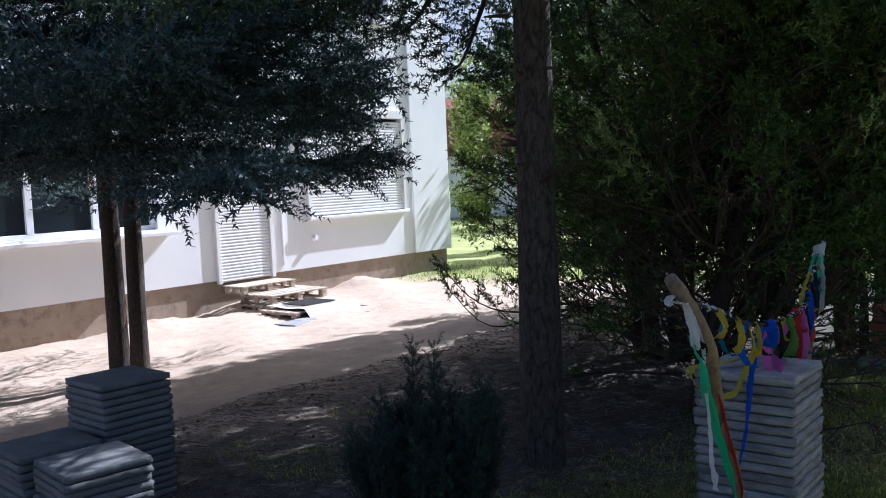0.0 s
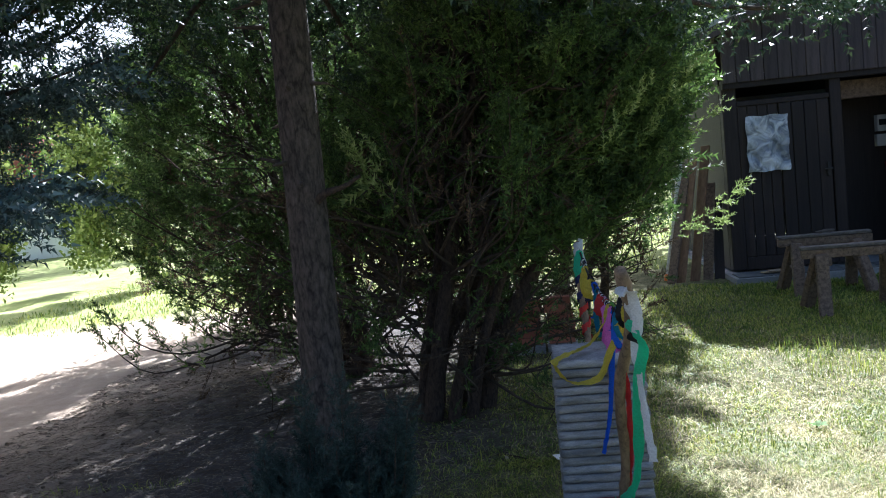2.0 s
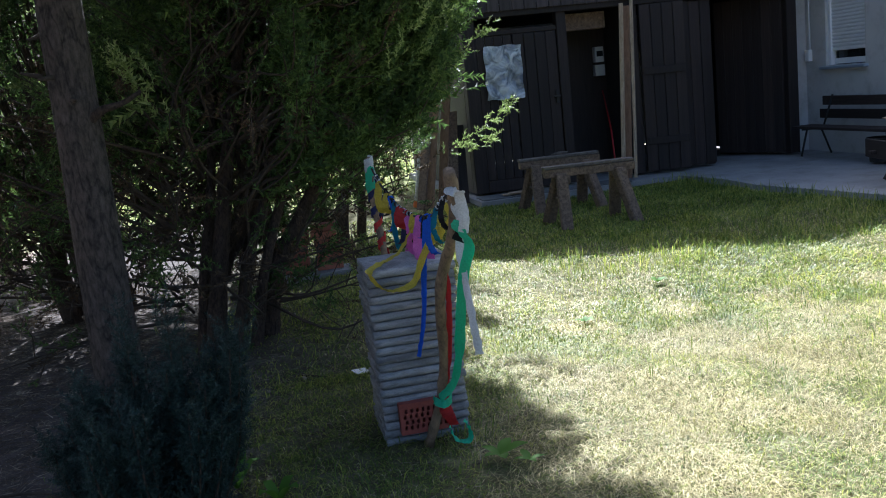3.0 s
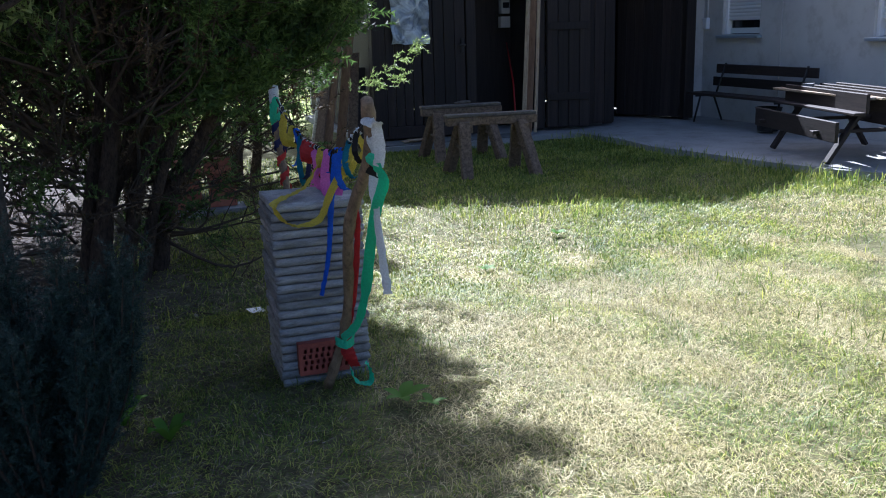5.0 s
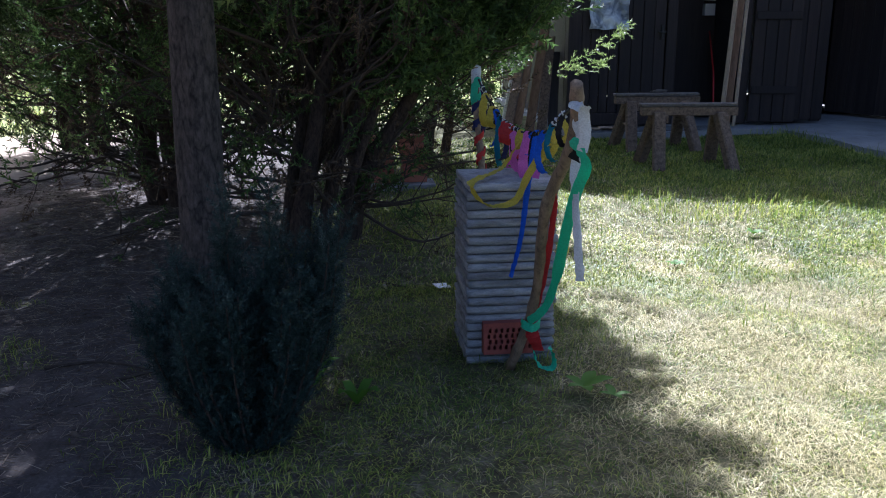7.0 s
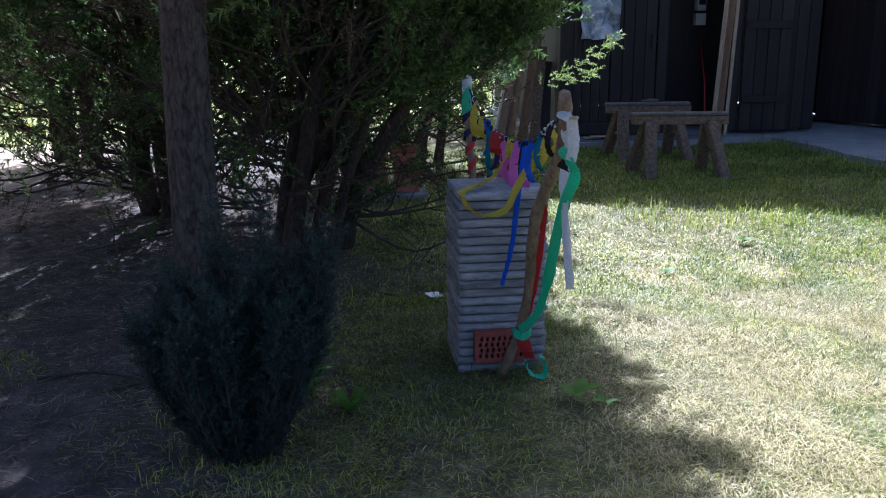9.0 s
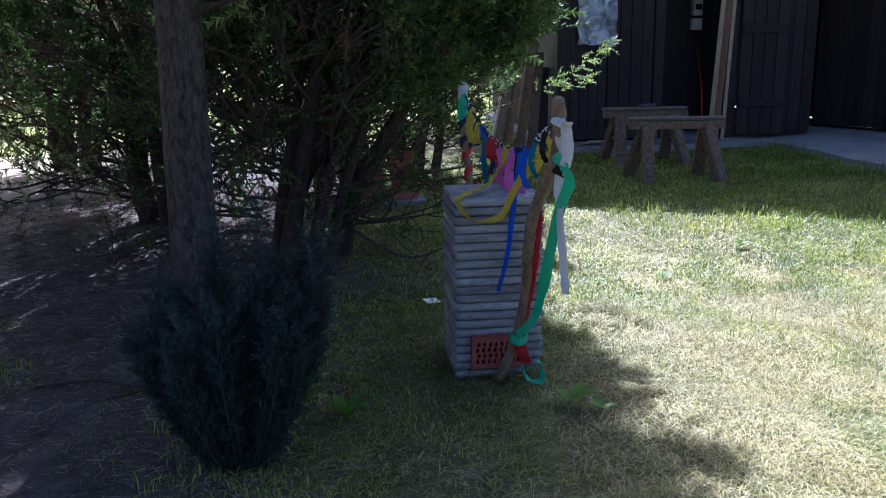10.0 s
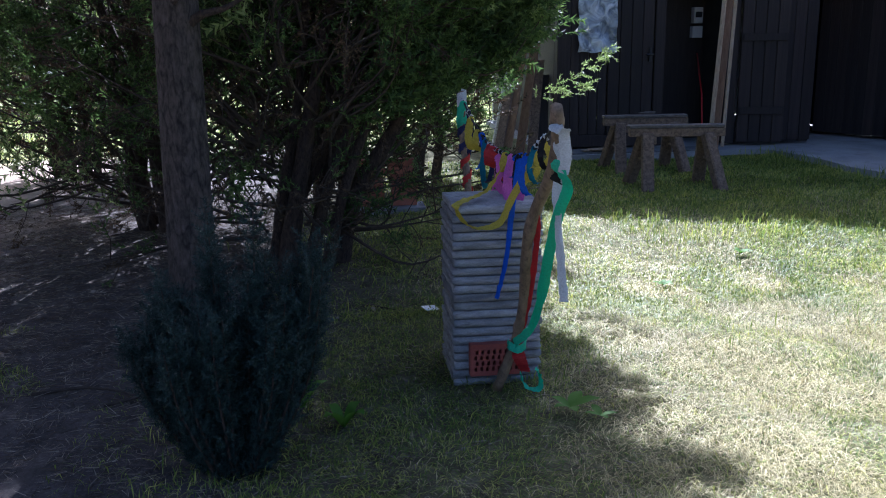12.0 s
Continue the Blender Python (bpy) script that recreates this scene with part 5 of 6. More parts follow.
def yew():
    """The small upright yew in the foreground: a vase of leaders, each a column of short-needled shoots."""
    rng = np.random.default_rng(31)
    t = empty("yew_bush", pose(-2.12, 3.32, 0.0), "dark green upright yew bush on the lawn", "bush")
    pos, dirs, size = [], [], []
    leaders = [(-0.05, 0.03, 0.96), (0.11, -0.02, 0.97), (0.35, -0.02, 0.85), (0.29, 0.08, 0.83), (-0.35, -0.05, 0.56), (-0.22, 0.0, 0.72)]
    while len(leaders) < 64:
        a, r = rng.uniform(0, 2 * math.pi), rng.uniform(0, 1) ** 0.5
        u, w = 0.34 * r * math.cos(a), 0.3 * r * math.sin(a)
        top = 0.8 - 0.9 * max(0.0, -0.1 - u) - 0.35 * max(0.0, -0.05 - w)
        leaders.append((u, w, top * rng.uniform(0.62, 1.0)))
    for u, w, h in leaders:
        top = np.array([u, w, h])
        b = np.array([0.2 * u, 0.2 * w, -0.05])
        out = np.array([u, w, 0.0]) / (math.hypot(u, w) + 0.05)
        line = smooth_path([b, b + (top - b) * np.array([0.42, 0.42, 0.3]), b + (top - b) * np.array([0.82, 0.82, 0.66]), top], 24)
        v, f = tube_arrays(line, np.linspace(0.008, 0.002, 24), 5)
        link_part("stem", fast_mesh("stem", v, f, M_BARK_DARK, True), t)
        for q in np.linspace(0.08, 1.0, int(76 * h) + 8):
            c = line[min(23, int(q * 23))]
            lush = 0.72 + 0.28 * q
            for g in range(3):
                a = rng.uniform(0, 2 * math.pi)
                side = np.array([math.cos(a), math.sin(a), rng.uniform(0.3, 1.1)]) + 0.3 * out
                side /= np.linalg.norm(side)
                reach = rng.uniform(0.0, 0.05) * lush * (1.15 - 0.6 * q)
                pos.append(c + side * reach)
                dirs.append(side + np.array([0, 0, 0.5]) + rng.normal(0, 0.25, 3))
                size.append(rng.uniform(0.035, 0.062) * lush)
    v, f = spread(T_YEW, np.array(pos), np.array(dirs), np.array(size), rng)
    tagged(link_part("needles", fast_mesh("needles", v, f, M_YEW), t), kind="stuff")


yew()


# ---- sticks, string and paper streamers ----
STICK_F = [(-1.04, 3.94, 0.0), (-0.985, 3.88, 0.2), (-0.96, 3.83, 0.34), (-0.958, 3.76, 0.52), (-0.972, 3.66, 0.73), (-0.955, 3.58, 0.89), (-0.928, 3.47, 1.03), (-0.935, 3.36, 1.17), (-0.969, 3.255, 1.3)]
STICK_B = [(-1.04, 4.62, 0.0), (-1.03, 4.75, 0.35), (-1.01, 4.9, 0.72), (-1.02, 5.02, 1.0), (-1.01, 5.13, 1.25)]


def stick(points, r0, r1, label, seed):
    p = smooth_path(points, 40)
    rng = np.random.default_rng(seed)
    rad = np.linspace(r0, r1, 40) * (1 + 0.07 * np.sin(np.arange(40) * 0.9) + 0.05 * rng.standard_normal(40))
    v, f = tube_arrays(p, rad, 12, 0.03, seed)
    tagged(new("stick", fast_mesh("stick", v, f, M_STICK, True)), label, "stick", "sticks holding the string")


stick(STICK_F, 0.022, 0.025, "crooked peeled branch standing before the slab stack", 3)
stick(STICK_B, 0.022, 0.017, "thin stick wound with ribbon behind the slab stack", 4)
STRING = [(-1.01, 5.12, 1.22), (-0.99, 4.9, 1.12), (-0.955, 4.7, 1.03), (-0.935, 4.5, 1.005), (-0.93, 4.2, 1.015), (-0.93, 3.9, 1.05), (-0.94, 3.6, 1.14), (-0.955, 3.36, 1.21)]
_line = smooth_path(STRING, 60)
_v, _f = tube_arrays(_line, [0.006] * 60, 6, 0.15, 2)
tagged(new("string", fast_mesh("string", _v, _f, M_RUBBER, True)), "dark twisted string slung between two sticks", "string")


def streamer(points, width, color, label, seed, across=None, twist=0.0, n=34, curl=0.25):
    """A strip of crepe paper along points; its breadth turns by twist (degrees) on the way."""
    rng = np.random.default_rng(seed)
    p = smooth_path(points, n)
    d = np.gradient(p, axis=0)
    d /= np.linalg.norm(d, axis=1)[:, None] + 1e-9
    ref = np.array(across if across is not None else (0.9, -0.45, 0.1), float)
    w = ref - d * (d @ ref)[:, None]
    w /= np.linalg.norm(w, axis=1)[:, None] + 1e-9
    nrm = np.cross(d, w)
    a = np.radians(twist) * np.linspace(0, 1, n) + curl * np.sin(np.linspace(0, 7, n) + seed)
    w2 = np.cos(a)[:, None] * w + np.sin(a)[:, None] * nrm
    n2 = np.cross(d, w2)
    wid = width * (1 + 0.12 * rng.standard_normal(n) * 0.6)
    wid[0] *= 0.55
    cols = []
    for s in (-0.5, -0.2, 0.2, 0.5):
        bow = (0.25 - s * s) * 0.35 * width
        cols.append(p + w2 * (s * wid)[:, None] + n2 * bow + n2 * (0.0025 * rng.standard_normal(n))[:, None])
    front = np.stack(cols, 1)
    thick = 0.0008
    v = np.concatenate([front.reshape(-1, 3), (front - n2[:, None, :] * thick).reshape(-1, 3)])
    fs = []
    for i in range(n - 1):
        for k in range(3):
            q = [i * 4 + k, i * 4 + k + 1, (i + 1) * 4 + k + 1, (i + 1) * 4 + k]
            fs.append(q)
            fs.append([x + 4 * n for x in q[::-1]])
    ob = new("paper_streamer", fast_mesh("paper_streamer", v, np.array(fs), PAPER[color], True))
    return tagged(ob, label, "streamer", "paper streamers")


streamer([(-0.95, 3.36, 1.1), (-0.92, 3.33, 1.05), (-0.9, 3.34, 1.0), (-0.915, 3.4, 0.9), (-0.92, 3.5, 0.74), (-0.92, 3.64, 0.5), (-0.935, 3.75, 0.34), (-0.985, 3.83, 0.255)], 0.042, "green", "long green crepe streamer hanging down the crooked branch", 1, twist=40, curl=0.5)
streamer([(-1.0, 3.86, 0.25), (-1.01, 3.83, 0.245), (-0.97, 3.81, 0.23), (-0.935, 3.83, 0.25), (-0.93, 3.87, 0.27)], 0.035, "green", "green crepe ribbon tied round the branch foot", 2, across=(0, 0, 1))
streamer([(-0.945, 3.9, 0.1), (-0.935, 3.86, 0.05), (-0.9, 3.84, 0.03), (-0.865, 3.85, 0.035), (-0.86, 3.88, 0.08), (-0.875, 3.89, 0.11)], 0.032, "green", "curled green streamer end lying in the grass", 3, across=(0, 1, 0.4))
streamer([(-0.945, 3.33, 1.18), (-0.915, 3.36, 1.08), (-0.925, 3.4, 0.98), (-0.912, 3.41, 0.83), (-0.9, 3.4, 0.68), (-0.888, 3.4, 0.56)], 0.036, "white", "long white crepe streamer hanging from the branch", 4, twist=25)
streamer([(-0.985, 3.27, 1.235), (-0.955, 3.235, 1.225), (-0.935, 3.26, 1.22), (-0.93, 3.29, 1.2), (-0.915, 3.31, 1.12), (-0.92, 3.33, 1.06)], 0.04, "white", "white crepe ribbon tied round the branch top", 5, curl=0.1)
streamer([(-0.93, 3.34, 1.09), (-0.915, 3.36, 1.07), (-0.93, 3.39, 1.02)], 0.05, "black", "short black crepe strip hanging from the string", 6)
streamer([(-0.965, 3.565, 0.9), (-0.945, 3.6, 0.82), (-0.938, 3.67, 0.66), (-0.937, 3.77, 0.46), (-0.955, 3.83, 0.3), (-0.965, 3.85, 0.24)], 0.026, "red", "narrow red streamer running down the branch", 7, twist=60)
streamer([(-0.975, 3.85, 0.22), (-0.955, 3.85, 0.17), (-0.93, 3.86, 0.11)], 0.055, "red", "red crepe end hanging before the brick", 8)
streamer([(-0.93, 4.02, 1.03), (-0.955, 3.985, 0.88), (-0.97, 3.985, 0.78), (-0.985, 3.985, 0.63), (-1.01, 3.985, 0.5), (-1.035, 3.985, 0.41)], 0.024, "blue", "long blue streamer hanging before the slab stack", 9, across=(1, 0, 0), twist=50)
streamer([(-0.925, 3.86, 1.05), (-0.93, 3.93, 0.95), (-0.97, 3.955, 0.87), (-1.02, 3.965, 0.76), (-1.1, 3.965, 0.735), (-1.17, 3.97, 0.755), (-1.215, 3.985, 0.825), (-1.17, 4.05, 0.842), (-1.1, 4.12, 0.85), (-1.03, 4.2, 0.87), (-0.95, 4.27, 0.96)], 0.035, "yellow", "yellow streamer looped over the top slab edge", 10, across=(0, 0.3, 1), twist=120, n=60, curl=0.7)
streamer([(-0.94, 4.38, 1.0), (-0.95, 4.32, 0.93), (-0.97, 4.26, 0.87), (-0.93, 4.2, 0.84), (-0.88, 4.12, 0.835)], 0.05, "pink", "pink crepe streamer trailing over the top slab", 11, twist=70)


def short_loops():
    """Loops of coloured paper wound on the string and hanging from it."""
    rng = random.Random(12)
    plan = [(0.02, "white", 0.3, 0.036), (0.05, "green", 0.17, 0.044), (0.1, "navy", 0.26, 0.03), (0.15, "yellow", 0.17, 0.046), (0.2, "black", 0.14, 0.02), (0.23, "yellow", 0.1, 0.042), (0.25, "blue", 0.18, 0.04),
            (0.29, "teal", 0.25, 0.034), (0.33, "navy", 0.2, 0.03), (0.36, "red", 0.1, 0.055), (0.39, "pink", 0.24, 0.042), (0.42, "red", 0.09, 0.06), (0.45, "red", 0.27, 0.036), (0.48, "black", 0.15, 0.018), (0.51, "lime", 0.17, 0.046),
            (0.54, "yellow", 0.09, 0.04), (0.57, "black", 0.17, 0.02), (0.6, "pink", 0.25, 0.05), (0.63, "blue", 0.09, 0.06), (0.66, "black", 0.13, 0.02), (0.7, "yellow", 0.13, 0.03), (0.74, "blue", 0.17, 0.032), (0.79, "yellow", 0.12, 0.032),
            (0.83, "teal", 0.15, 0.026), (0.88, "yellow", 0.1, 0.028), (0.93, "black", 0.12, 0.024)]
    names = dict(navy="dark blue", teal="blue-green", lime="light green")
    for k, (u, color, drop, width) in enumerate(plan):
        x, y, z = _line[int(u * 59)]
        hand = 1 if k % 2 else -1
        swell = hand * rng.uniform(0.012, 0.026)
        back = rng.uniform(0.01, 0.05)
        pts = [(x, y - 0.004, z + 0.01), (x - swell, y - 0.012, z - drop * 0.3), (x - swell * 1.2, y - 0.014, z - drop * 0.62), (x - swell * 0.2, y, z - drop * 0.92), (x + swell * 1.1, y + back, z - drop)]
        streamer(pts, width * 0.85, color, "short %s crepe loop hanging from the string" % names.get(color, color), 30 + k, across=(0.95, -0.25, 0.1), n=26, curl=0.3)
    for k in range(16):
        i = rng.randrange(4, 55)
        turn = np.linspace(0, 3.2 * np.pi, 16)
        base = _line[i] + np.outer(np.linspace(0, 1, 16), _line[i + 3] - _line[i])
        pts = base + 0.009 * np.stack([np.cos(turn), 0 * turn, np.sin(turn)], 1)
        streamer(pts, 0.014, "black" if k % 3 else "white", "%s crepe knot wound round the string" % ("black" if k % 3 else "white"), 80 + k, across=(0, 1, 0), n=24, curl=0.1)
    p = smooth_path(STICK_B, 40)
    for k, (a, b, color) in enumerate(((20, 27, "red"), (26, 33, "navy"), (31, 37, "green"), (36, 39, "white"))):
        turn = np.linspace(0, 4.5 * np.pi, 24)
        i = np.linspace(a, b, 24)
        base = np.stack([np.interp(i, np.arange(40), p[:, q]) for q in range(3)], 1)
        pts = base + 0.024 * np.stack([np.cos(turn), np.sin(turn), 0 * turn], 1)
        streamer(pts, 0.035, color, "%s crepe ribbon wound round the thin stick" % names.get(color, color), 60 + k, across=(0, 0, 1), n=50, curl=0.05)


short_loops()


# ---- grass, litter and weeds ----
def patch(x, y, s, seed):
    """A soft random pattern between 0 and 1."""
    r = np.random.default_rng(seed)
    out = np.zeros_like(x)
    for k in range(5):
        a, p = r.uniform(0, 6.28, 2)
        q = s * r.uniform(0.6, 1.9)
        out += np.sin(q * (x * math.cos(a) + y * math.sin(a)) + p)
    return np.clip(0.5 + out * 0.22, 0, 1)


def blades(n, region, height, width, lean, rng, bend=0.5, mask=None):
    """n bent blades of two triangles each, rooted at random over region (x0, x1, y0, y1)."""
    x, y = rng.uniform(region[0], region[1], n), rng.uniform(region[2], region[3], n)
    if mask is not None:
        keep = rng.random(n) < mask(x, y)
        x, y = x[keep], y[keep]
        n = len(x)
    z = ground_height(x, y)
    a = 9.0 * patch(x, y, 2.4, 21) + 5.0 * patch(x, y, 5.5, 22) + rng.normal(0, 1.25, n)
    d = np.stack([np.cos(a), np.sin(a), 0 * a], 1)
    side = np.stack([-np.sin(a), np.cos(a), 0 * a], 1)
    h = height * rng.uniform(0.4, 1.3, n)[:, None]
    le = (lean * rng.uniform(0.3, 1.4, n))[:, None]
    w = width * rng.uniform(0.6, 1.3, n)[:, None]
    root = np.stack([x, y, z - 0.006], 1)
    up = np.array([0, 0, 1.0])
    mid = root + up * h * (1 - 0.35 * np.clip(le, 0, 1)) * 0.55 + d * h * le * 0.4
    tip = root + up * h * np.clip(1.0 - 0.75 * le, 0.12, 1) + d * h * le * (0.9 + bend * 0.4)
    v = np.stack([root, mid - side * w, mid + side * w, tip], 1).reshape(-1, 3)
    o = (np.arange(n) * 4)[:, None, None]
    f = (np.array([[0, 2, 1], [1, 2, 3]])[None] + o).reshape(-1, 3)
    return v, f


def on_lawn(x, y):
    """1 where the lawn is, fading to bare soil under the trees; 0 on the apron."""
    edge = np.clip((x + 2.9 + 0.25 * np.sin(2 * y) - 0.16 * np.clip(y - 4.5, 0, 3)) / 1.5, 0.0, 1)
    apron = 4.1 + 0.25 * (9.5 - y) * (y < 9.5)
    off = (x > apron) | ((y > 11.2) & (x > 1.1))
    return np.where(off, 0, edge)


def lawn():
    rng = np.random.default_rng(77)
    lush = lambda x, y: np.clip((0.6 * patch(x, y, 2.2, 1) + 0.4 * patch(x, y, 6.0, 3) - 0.34) / 0.3, 0, 1)
    green = lambda x, y: on_lawn(x, y) * (0.28 + 0.72 * lush(x, y) * np.clip(0.7 + 0.3 * (y - 3.6), 0.7, 1.0))
    dry = lambda x, y: on_lawn(x, y) * (0.2 + 0.8 * (1 - lush(x, y))) * np.clip(1.25 - 0.3 * (y - 3.4), 0.2, 1.0) * np.clip((x + 1.1) / 1.0, 0.18, 1)
    g = [blades(130000, (-2.8, 2.6, 2.0, 5.2), 0.056, 0.0016, 1.0, rng, mask=green), blades(110000, (-2.2, 5.0, 5.0, 8.2), 0.062, 0.003, 0.85, rng, mask=green),
         blades(70000, (-1.2, 4.3, 8.0, 11.4), 0.068, 0.0044, 0.65, rng, mask=lambda x, y: on_lawn(x, y) * np.clip(0.3 + 0.7 * (x + 0.4) / 2, 0.3, 1)),
         blades(5000, (-2.8, 4.0, 2.0, 7.0), 0.11, 0.003, 0.6, rng, mask=lambda x, y: on_lawn(x, y) * (patch(x, y, 3.1, 5) > 0.62)),
         blades(5200, (2.6, 5.4, 6.6, 11.2), 0.2, 0.004, 0.45, rng, mask=lambda x, y: on_lawn(x, y) * np.exp(-((x - (4.05 + 0.24 * (9.5 - y) * (y < 9.5))) / 0.4) ** 2)),
         blades(4200, (0.6, 4.8, 6.5, 8.0), 0.12, 0.0035, 0.5, rng, mask=on_lawn),
         blades(16000, (-4.4, -1.6, 2.0, 5.2), 0.07, 0.002, 0.9, rng, mask=lambda x, y: (patch(x, y, 2.6, 9) > 0.6) * 0.9)]
    v, f = join_arrays(g)
    tagged(new("grass", fast_mesh("grass", v, f, M_GRASS)), "short patchy green lawn grass with taller tufts", "grass", kind="stuff")
    s = [blades(210000, (-2.4, 2.8, 2.0, 5.6), 0.06, 0.0012, 1.25, rng, mask=dry), blades(90000, (-1.4, 5.2, 5.2, 8.4), 0.065, 0.0026, 1.15, rng, mask=dry),
         blades(12000, (-1.2, 4.2, 8.2, 11.3), 0.05, 0.003, 1.2, rng, mask=dry)]
    v, f = join_arrays(s)
    tagged(new("dry_grass", fast_mesh("dry_grass", v, f, M_STRAW)), "matted straw-coloured dry grass", "grass", kind="stuff")
    n = 105000
    x, y = rng.uniform(-5.6, 0.0, n), rng.uniform(2.0, 9.5, n)
    keep = rng.random(n) < np.clip((0.2 - x) / 2.5, 0.05, 1)
    x, y = x[keep], y[keep]
    p = np.stack([x, y, ground_height(x, y) + 0.005], 1)
    d = np.stack([rng.normal(0, 1, len(x)), rng.normal(0, 1, len(x)), rng.normal(0, 0.1, len(x))], 1)
    tv = np.array([[0, 0.03, 0], [0, -0.03, 0], [1, 0, 0.05]])
    v, f = spread((tv, np.array([[0, 1, 2]])), p, d, rng.uniform(0.025, 0.085, len(x)), rng)
    tagged(new("needle_litter", fast_mesh("needle_litter", v, f, M_LITTER)), "fallen needles and twigs on the soil", "litter", kind="stuff")
    # cones and clods
    n = 420
    x, y = rng.uniform(-5.6, -1.2, n), rng.uniform(3.2, 9, n)
    ico = bmesh.new()
    bmesh.ops.create_icosphere(ico, subdivisions=1, radius=0.5)
    tv = np.array([v.co[:] for v in ico.verts]) * np.array([1.0, 0.65, 0.5])
    tf = np.array([[v.index for v in f.verts] for f in ico.faces])
    ico.free()
    p = np.stack([x, y, ground_height(x, y) + 0.006], 1)
    v, f = spread((tv, tf), p, np.stack([rng.normal(0, 1, n), rng.normal(0, 1, n), rng.normal(0, 0.15, n)], 1), rng.uniform(0.012, 0.05, n), rng)
    tagged(new("cones", fast_mesh("cones", v, f, M_LITTER)), "fallen cones and clods on the sandy soil", "litter", kind="stuff")


lawn()


def weed(m, n, size, label, seed, tall=0.5):
    rng = np.random.default_rng(seed)
    t = empty("weed", m, label, "weed", "weeds in the lawn")
    k = 7
    for i in range(n):
        a = 2 * math.pi * (i + rng.uniform(-0.3, 0.3)) / n
        d, side = np.array([math.cos(a), math.sin(a), 0]), np.array([-math.sin(a), math.cos(a), 0])
        L = size * rng.uniform(0.7, 1.2)
        vs = []
        for q in np.linspace(0, 1, k):
            c = d * L * q + np.array([0, 0, L * tall * math.sin(1.9 * q) * rng.uniform(0.95, 1.05) + 0.01])
            w = 0.24 * L * math.sin(math.pi * min(0.98, 0.06 + 0.94 * q)) ** 0.8
            vs += [c - side * w + [0, 0, 0.12 * w], c - [0, 0, 0.1 * w], c + side * w + [0, 0, 0.12 * w]]
        fs = [[3 * q + s, 3 * q + s + 1, 3 * q + s + 4, 3 * q + s + 3] for q in range(k - 1) for s in (0, 1)]
        link_part("leaf", fast_mesh("leaf", np.array(vs), np.array(fs), M_WEED, True), t)


weed(pose(-0.79, 3.63, 0.02), 5, 0.11, "broad-leaved green weed in the short grass", 1, 0.25)
weed(pose(-0.69, 3.53, 0.02), 4, 0.08, "small broad-leaved weed in the short grass", 2, 0.2)
weed(pose(-1.73, 3.6, 0.01), 6, 0.11, "broad-leaved weed beside the yew bush", 3, 0.8)
weed(pose(-1.9, 3.82, 0.01), 5, 0.12, "broad-leaved weed beside the yew bush", 4, 0.9)
weed(pose(0.3, 5.4, 0.01), 7, 0.06, "broad-leaved weed in the sunny lawn", 5, 0.3)
weed(pose(1.15, 6.1, 0.01), 7, 0.08, "broad-leaved weed in the sunny lawn", 6, 0.4)
tagged(box_part("paper_scrap", (-0.05, -0.03, 0), (0.05, 0.03, 0.004), M_PVC, None, "", 0.001, pose(-1.2, 5.12, 0.03, 12, 8, 30)), "scrap of white paper in the grass", "paper")


def fallen_stick(points, r, seed):
    v, f = rod(points, r, r * 0.5, 6, 0.08, seed)
    tagged(new("fallen_stick", fast_mesh("fallen_stick", v, f, M_TWIG, True)), "thin fallen stick lying on the soil", "stick", "fallen sticks")


fallen_stick([(-3.1, 4.18, 0.012), (-2.85, 4.2, 0.02), (-2.55, 4.05, 0.012)], 0.009, 1)
fallen_stick([(-2.75, 4.0, 0.01), (-2.5, 4.12, 0.018), (-2.3, 4.13, 0.012)], 0.008, 2)
fallen_stick([(-1.55, 5.3, 0.01), (-1.4, 5.15, 0.02), (-1.32, 5.0, 0.01)], 0.006, 3)


# ---- distance ----
def leafy(name, base, rx, ry, z0, z1, n, size, material, label, seed, trunk=0.0, category="tree"):
    """A leafy crown of clumps with gaps over a trunk; each clump is many small leaves."""
    rng = np.random.default_rng(seed)
    t = empty(name, pose(*base), label, category)
    if trunk:
        v, f = tube_arrays([(0, 0, -0.2), (0.05, 0, z0 * 0.6), (0, 0.05, z0 + (z1 - z0) * 0.5)], [trunk, trunk * 0.8, trunk * 0.3], 8, 0.05, seed)
        link_part("trunk", fast_mesh("trunk", v, f, M_BARK_DARK, True), t)
    clumps = max(8, n // 90)
    u = rng.standard_normal((clumps, 3))
    u /= np.linalg.norm(u, axis=1)[:, None]
    c = u * rng.uniform(0.45, 1.0, clumps)[:, None] * np.array([rx, ry, (z1 - z0) / 2]) + np.array([0, 0, (z0 + z1) / 2])
    pick = rng.integers(0, clumps, n)
    spreadr = np.array([rx, ry, (z1 - z0) / 2]).min() * 0.28
    p = c[pick] + rng.normal(0, spreadr, (n, 3))
    p[:, 2] = np.maximum(p[:, 2], 0.02)
    v, f = spread(T_LEAF, p, rng.standard_normal((n, 3)), size * rng.uniform(0.6, 1.3, n), rng)
    tagged(link_part("crown", fast_mesh("crown", v, f, material), t), kind="stuff")


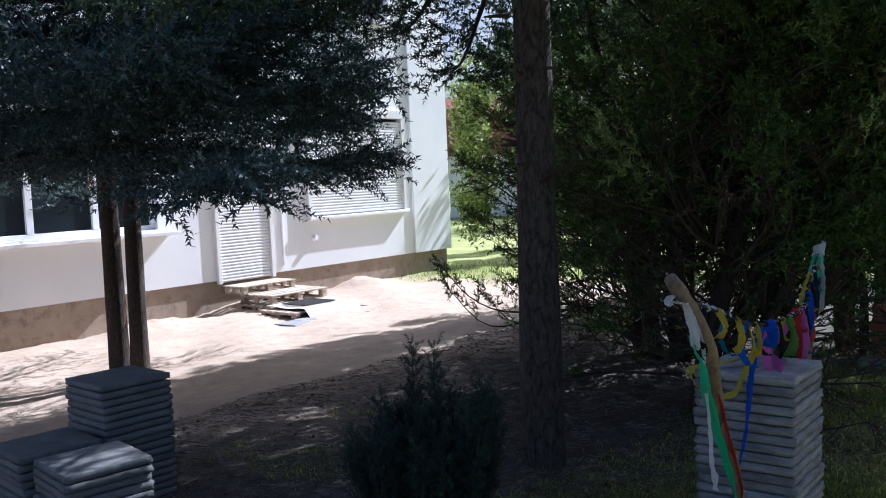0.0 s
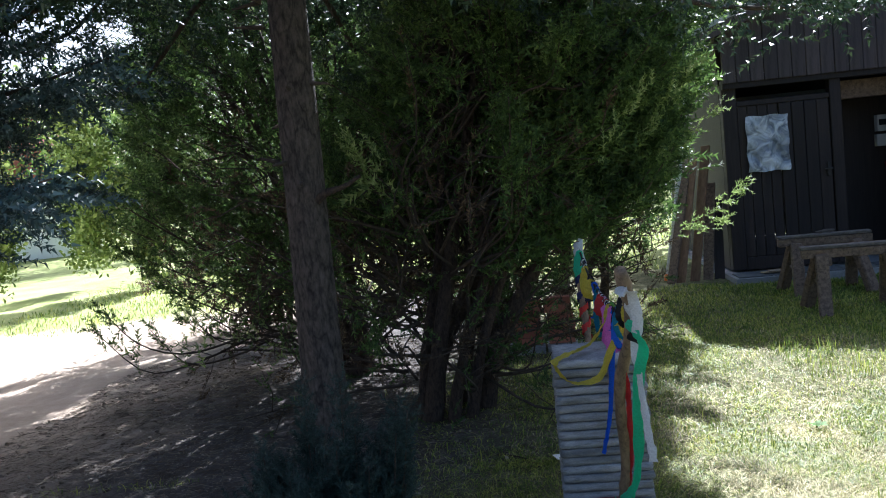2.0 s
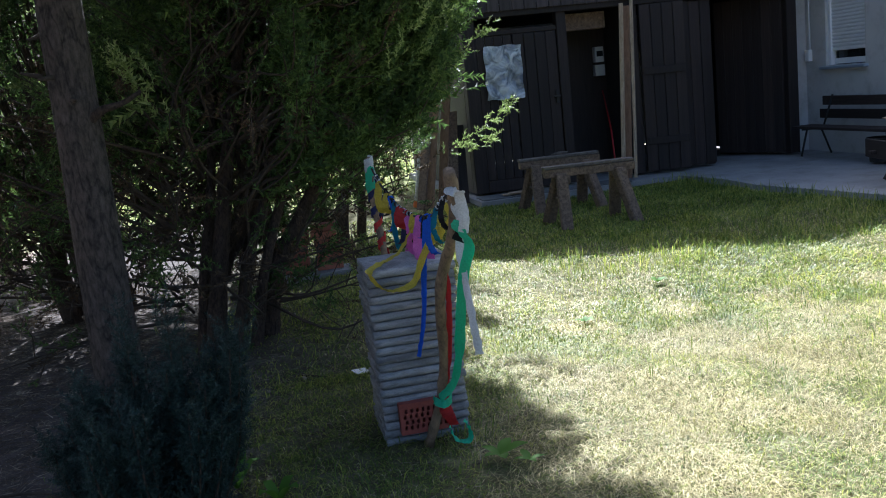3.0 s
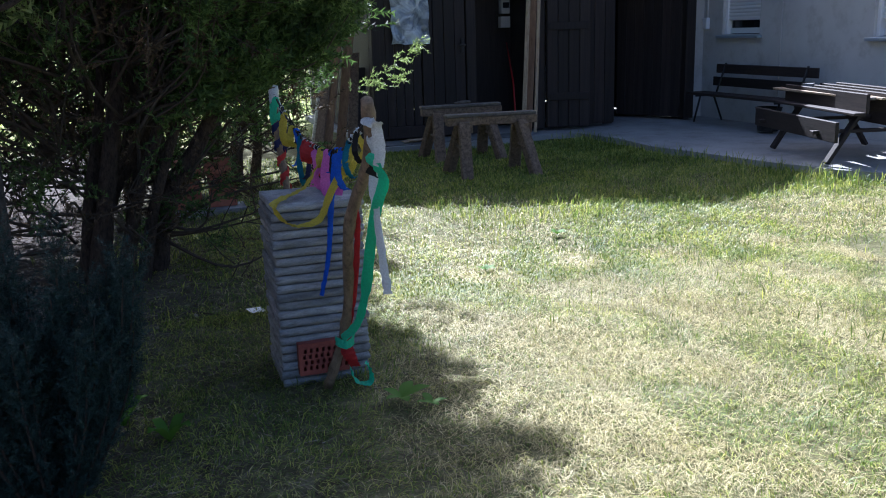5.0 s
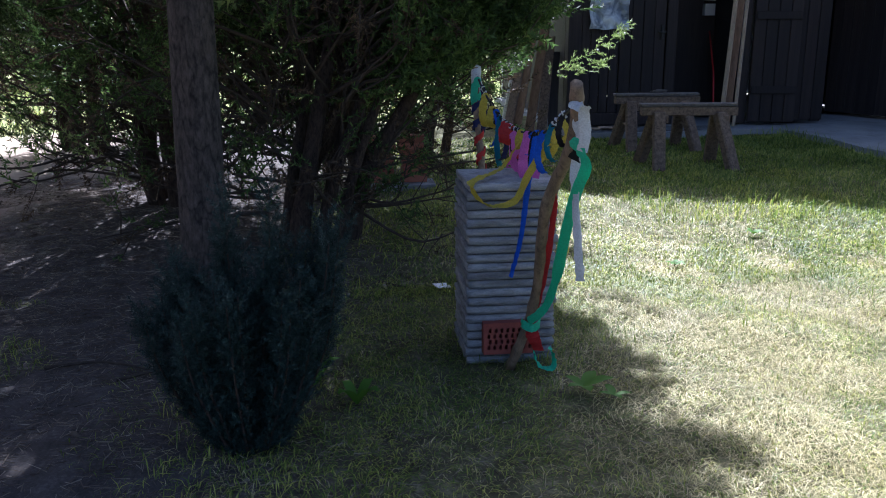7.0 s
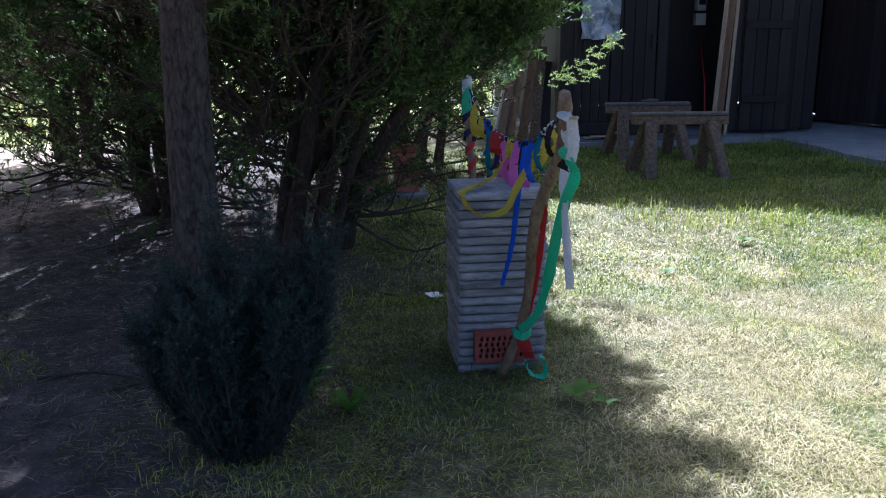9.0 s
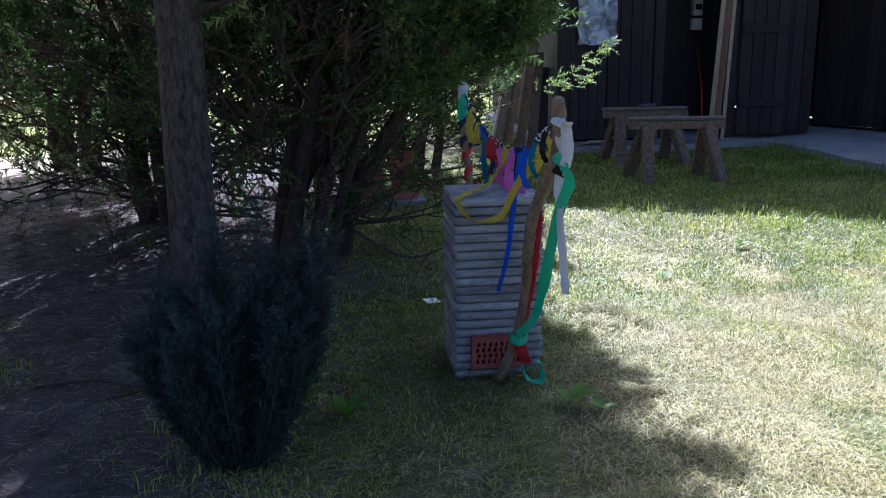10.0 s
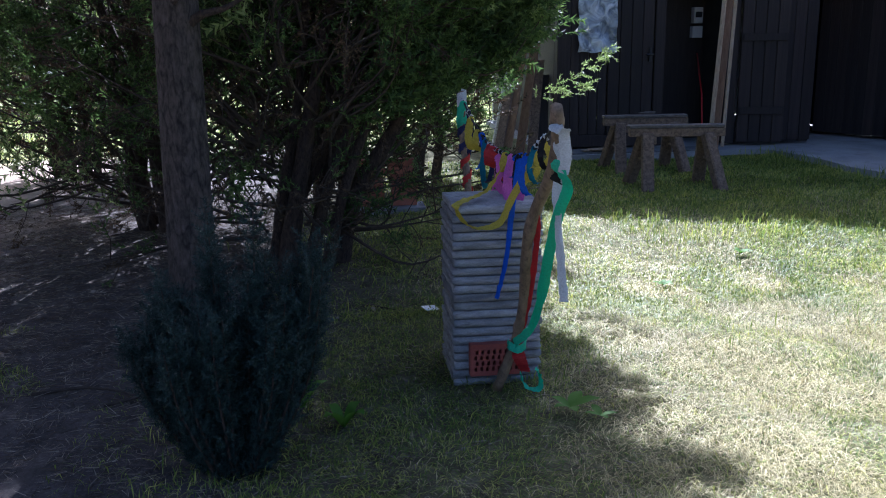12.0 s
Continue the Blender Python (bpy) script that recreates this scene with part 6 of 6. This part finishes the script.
for k, (x, y, h) in enumerate(((-13.1, 18.9, 5.0), (-12.4, 21.5, 5.4), (-10.9, 19.4, 5.2), (-10.1, 20.2, 4.8))):
    leafy("thuja", (x, y, -0.25), 0.55, 0.6, 0.0, h, 5200, 0.13, M_HEDGE, "slim yellow-green thuja by the house corner", 100 + k)
for k, (x, y, rx, z0, z1, mat) in enumerate(((-9.6, 27, 1.6, 0.2, 4.4, M_LEAF), (-16.5, 33, 3.0, 1.0, 6.0, M_LEAF), (-12, 40, 4.0, 1.2, 7.5, M_LEAF), (-2.5, 38, 3.4, 1.0, 6.0, M_LEAF),
                                            (-22, 40, 4.0, 1.5, 8.0, M_LEAF), (-6, 42, 4.5, 1.5, 8.5, M_LEAF), (3.5, 36, 4.0, 1.2, 8.0, M_LEAF), (7.5, 40, 4.0, 1.0, 8.0, M_LEAF), (11, 30, 4.5, 1.5, 9.0, M_LEAF), (-31, 46, 5.0, 1.5, 9.0, M_LEAF))):
    leafy("leafy_tree", (x, y, -0.1), rx, rx * 0.9, z0, z1, 3600, 0.16 + 0.03 * rx, mat, "sunlit green leafy tree beyond the yard", 120 + k, 0.12)
leafy("leafy_tree", (1.9, 19.0, 0), 1.8, 1.8, 1.5, 7.5, 4200, 0.2, M_LEAF, "green tree behind the barn", 150, 0.15)


def far_house():
    h = empty("far_house", pose(-25.6, 40, -0.4, 0, 0, 35), "distant house with a red tiled roof and chimney", "house")
    box_part("wall", (-3.5, -3, -0.3), (3.5, 3, 3.2), M_WHITE, h)
    bm = bmesh.new()
    q = [(-3.4, 3.21), (3.4, 3.21), (2.0, 5.2), (0, 6.3), (-2.0, 5.2)]
    rows = [[bm.verts.new((y, -0.0 + x, z)) for x, z in q] for y in (-3.8, 3.8)]
    for k in range(5):
        bm.faces.new((rows[0][k], rows[0][(k + 1) % 5], rows[1][(k + 1) % 5], rows[1][k]))
    bm.faces.new(rows[0][::-1])
    bm.faces.new(rows[1])
    bmesh.ops.recalc_face_normals(bm, faces=bm.faces)
    roof = part("roof", bm, M_TILE, h, "red tiled mansard roof")
    box_part("chimney", (1.0, -0.3, 5.9), (1.7, 0.3, 7.3), M_BRICK_OLD, roof)
    for y in (-1.6, 1.2):
        box_part("window", (3.502, y, 0.9), (3.54, y + 1.1, 2.3), M_GLASS, h)


far_house()


def meadow_fence():
    f = empty("meadow_fence", pose(-8.2, 20.5, 0), "dark metal fence rail in the meadow", "fence")
    for x in np.arange(-2.4, 12.1, 2.4):
        v, q = tube_arrays([(x, 0, -0.1), (x, 0, 1.05)], [0.025, 0.025], 6)
        link_part("post", fast_mesh("post", v, q, M_IRON), f)
    for z in (0.5, 1.02):
        v, q = tube_arrays([(-2.4, 0, z), (12, 0, z)], [0.02, 0.02], 6)
        link_part("rail", fast_mesh("rail", v, q, M_IRON), f)
    rng = np.random.default_rng(55)
    v, q = blades(30000, (-14, 6, 13.5, 26), 0.16, 0.008, 0.7, rng, mask=lambda x, y: ((x > -11.2) & ((x < 0.9) | (y > 17))) * 1.0)
    tagged(new("meadow_grass", fast_mesh("meadow_grass", v, q, M_GRASS)), "tall sunlit meadow grass behind the yard", "grass", kind="stuff")


meadow_fence()


# ---- paving before the barn ----
def barn_pavers():
    yard = bpy.data.objects["pavement"]
    bm = bmesh.new()
    box(bm, (-0.205, -0.2, 0), (0.205, 0.2, 0.016), 0.005)
    me = bpy.data.meshes.new("paver")
    bm.to_mesh(me)
    bm.free()
    me.materials.append(M_SLAB_OLD)
    rng = random.Random(8)
    for i in range(5):
        ob = new("paver", me)
        ob.parent = yard
        ob.matrix_basis = pose(1.45 + 0.424 * i, 11.56, 0.0702, 0, 0, rng.uniform(-0.8, 0.8))


barn_pavers()
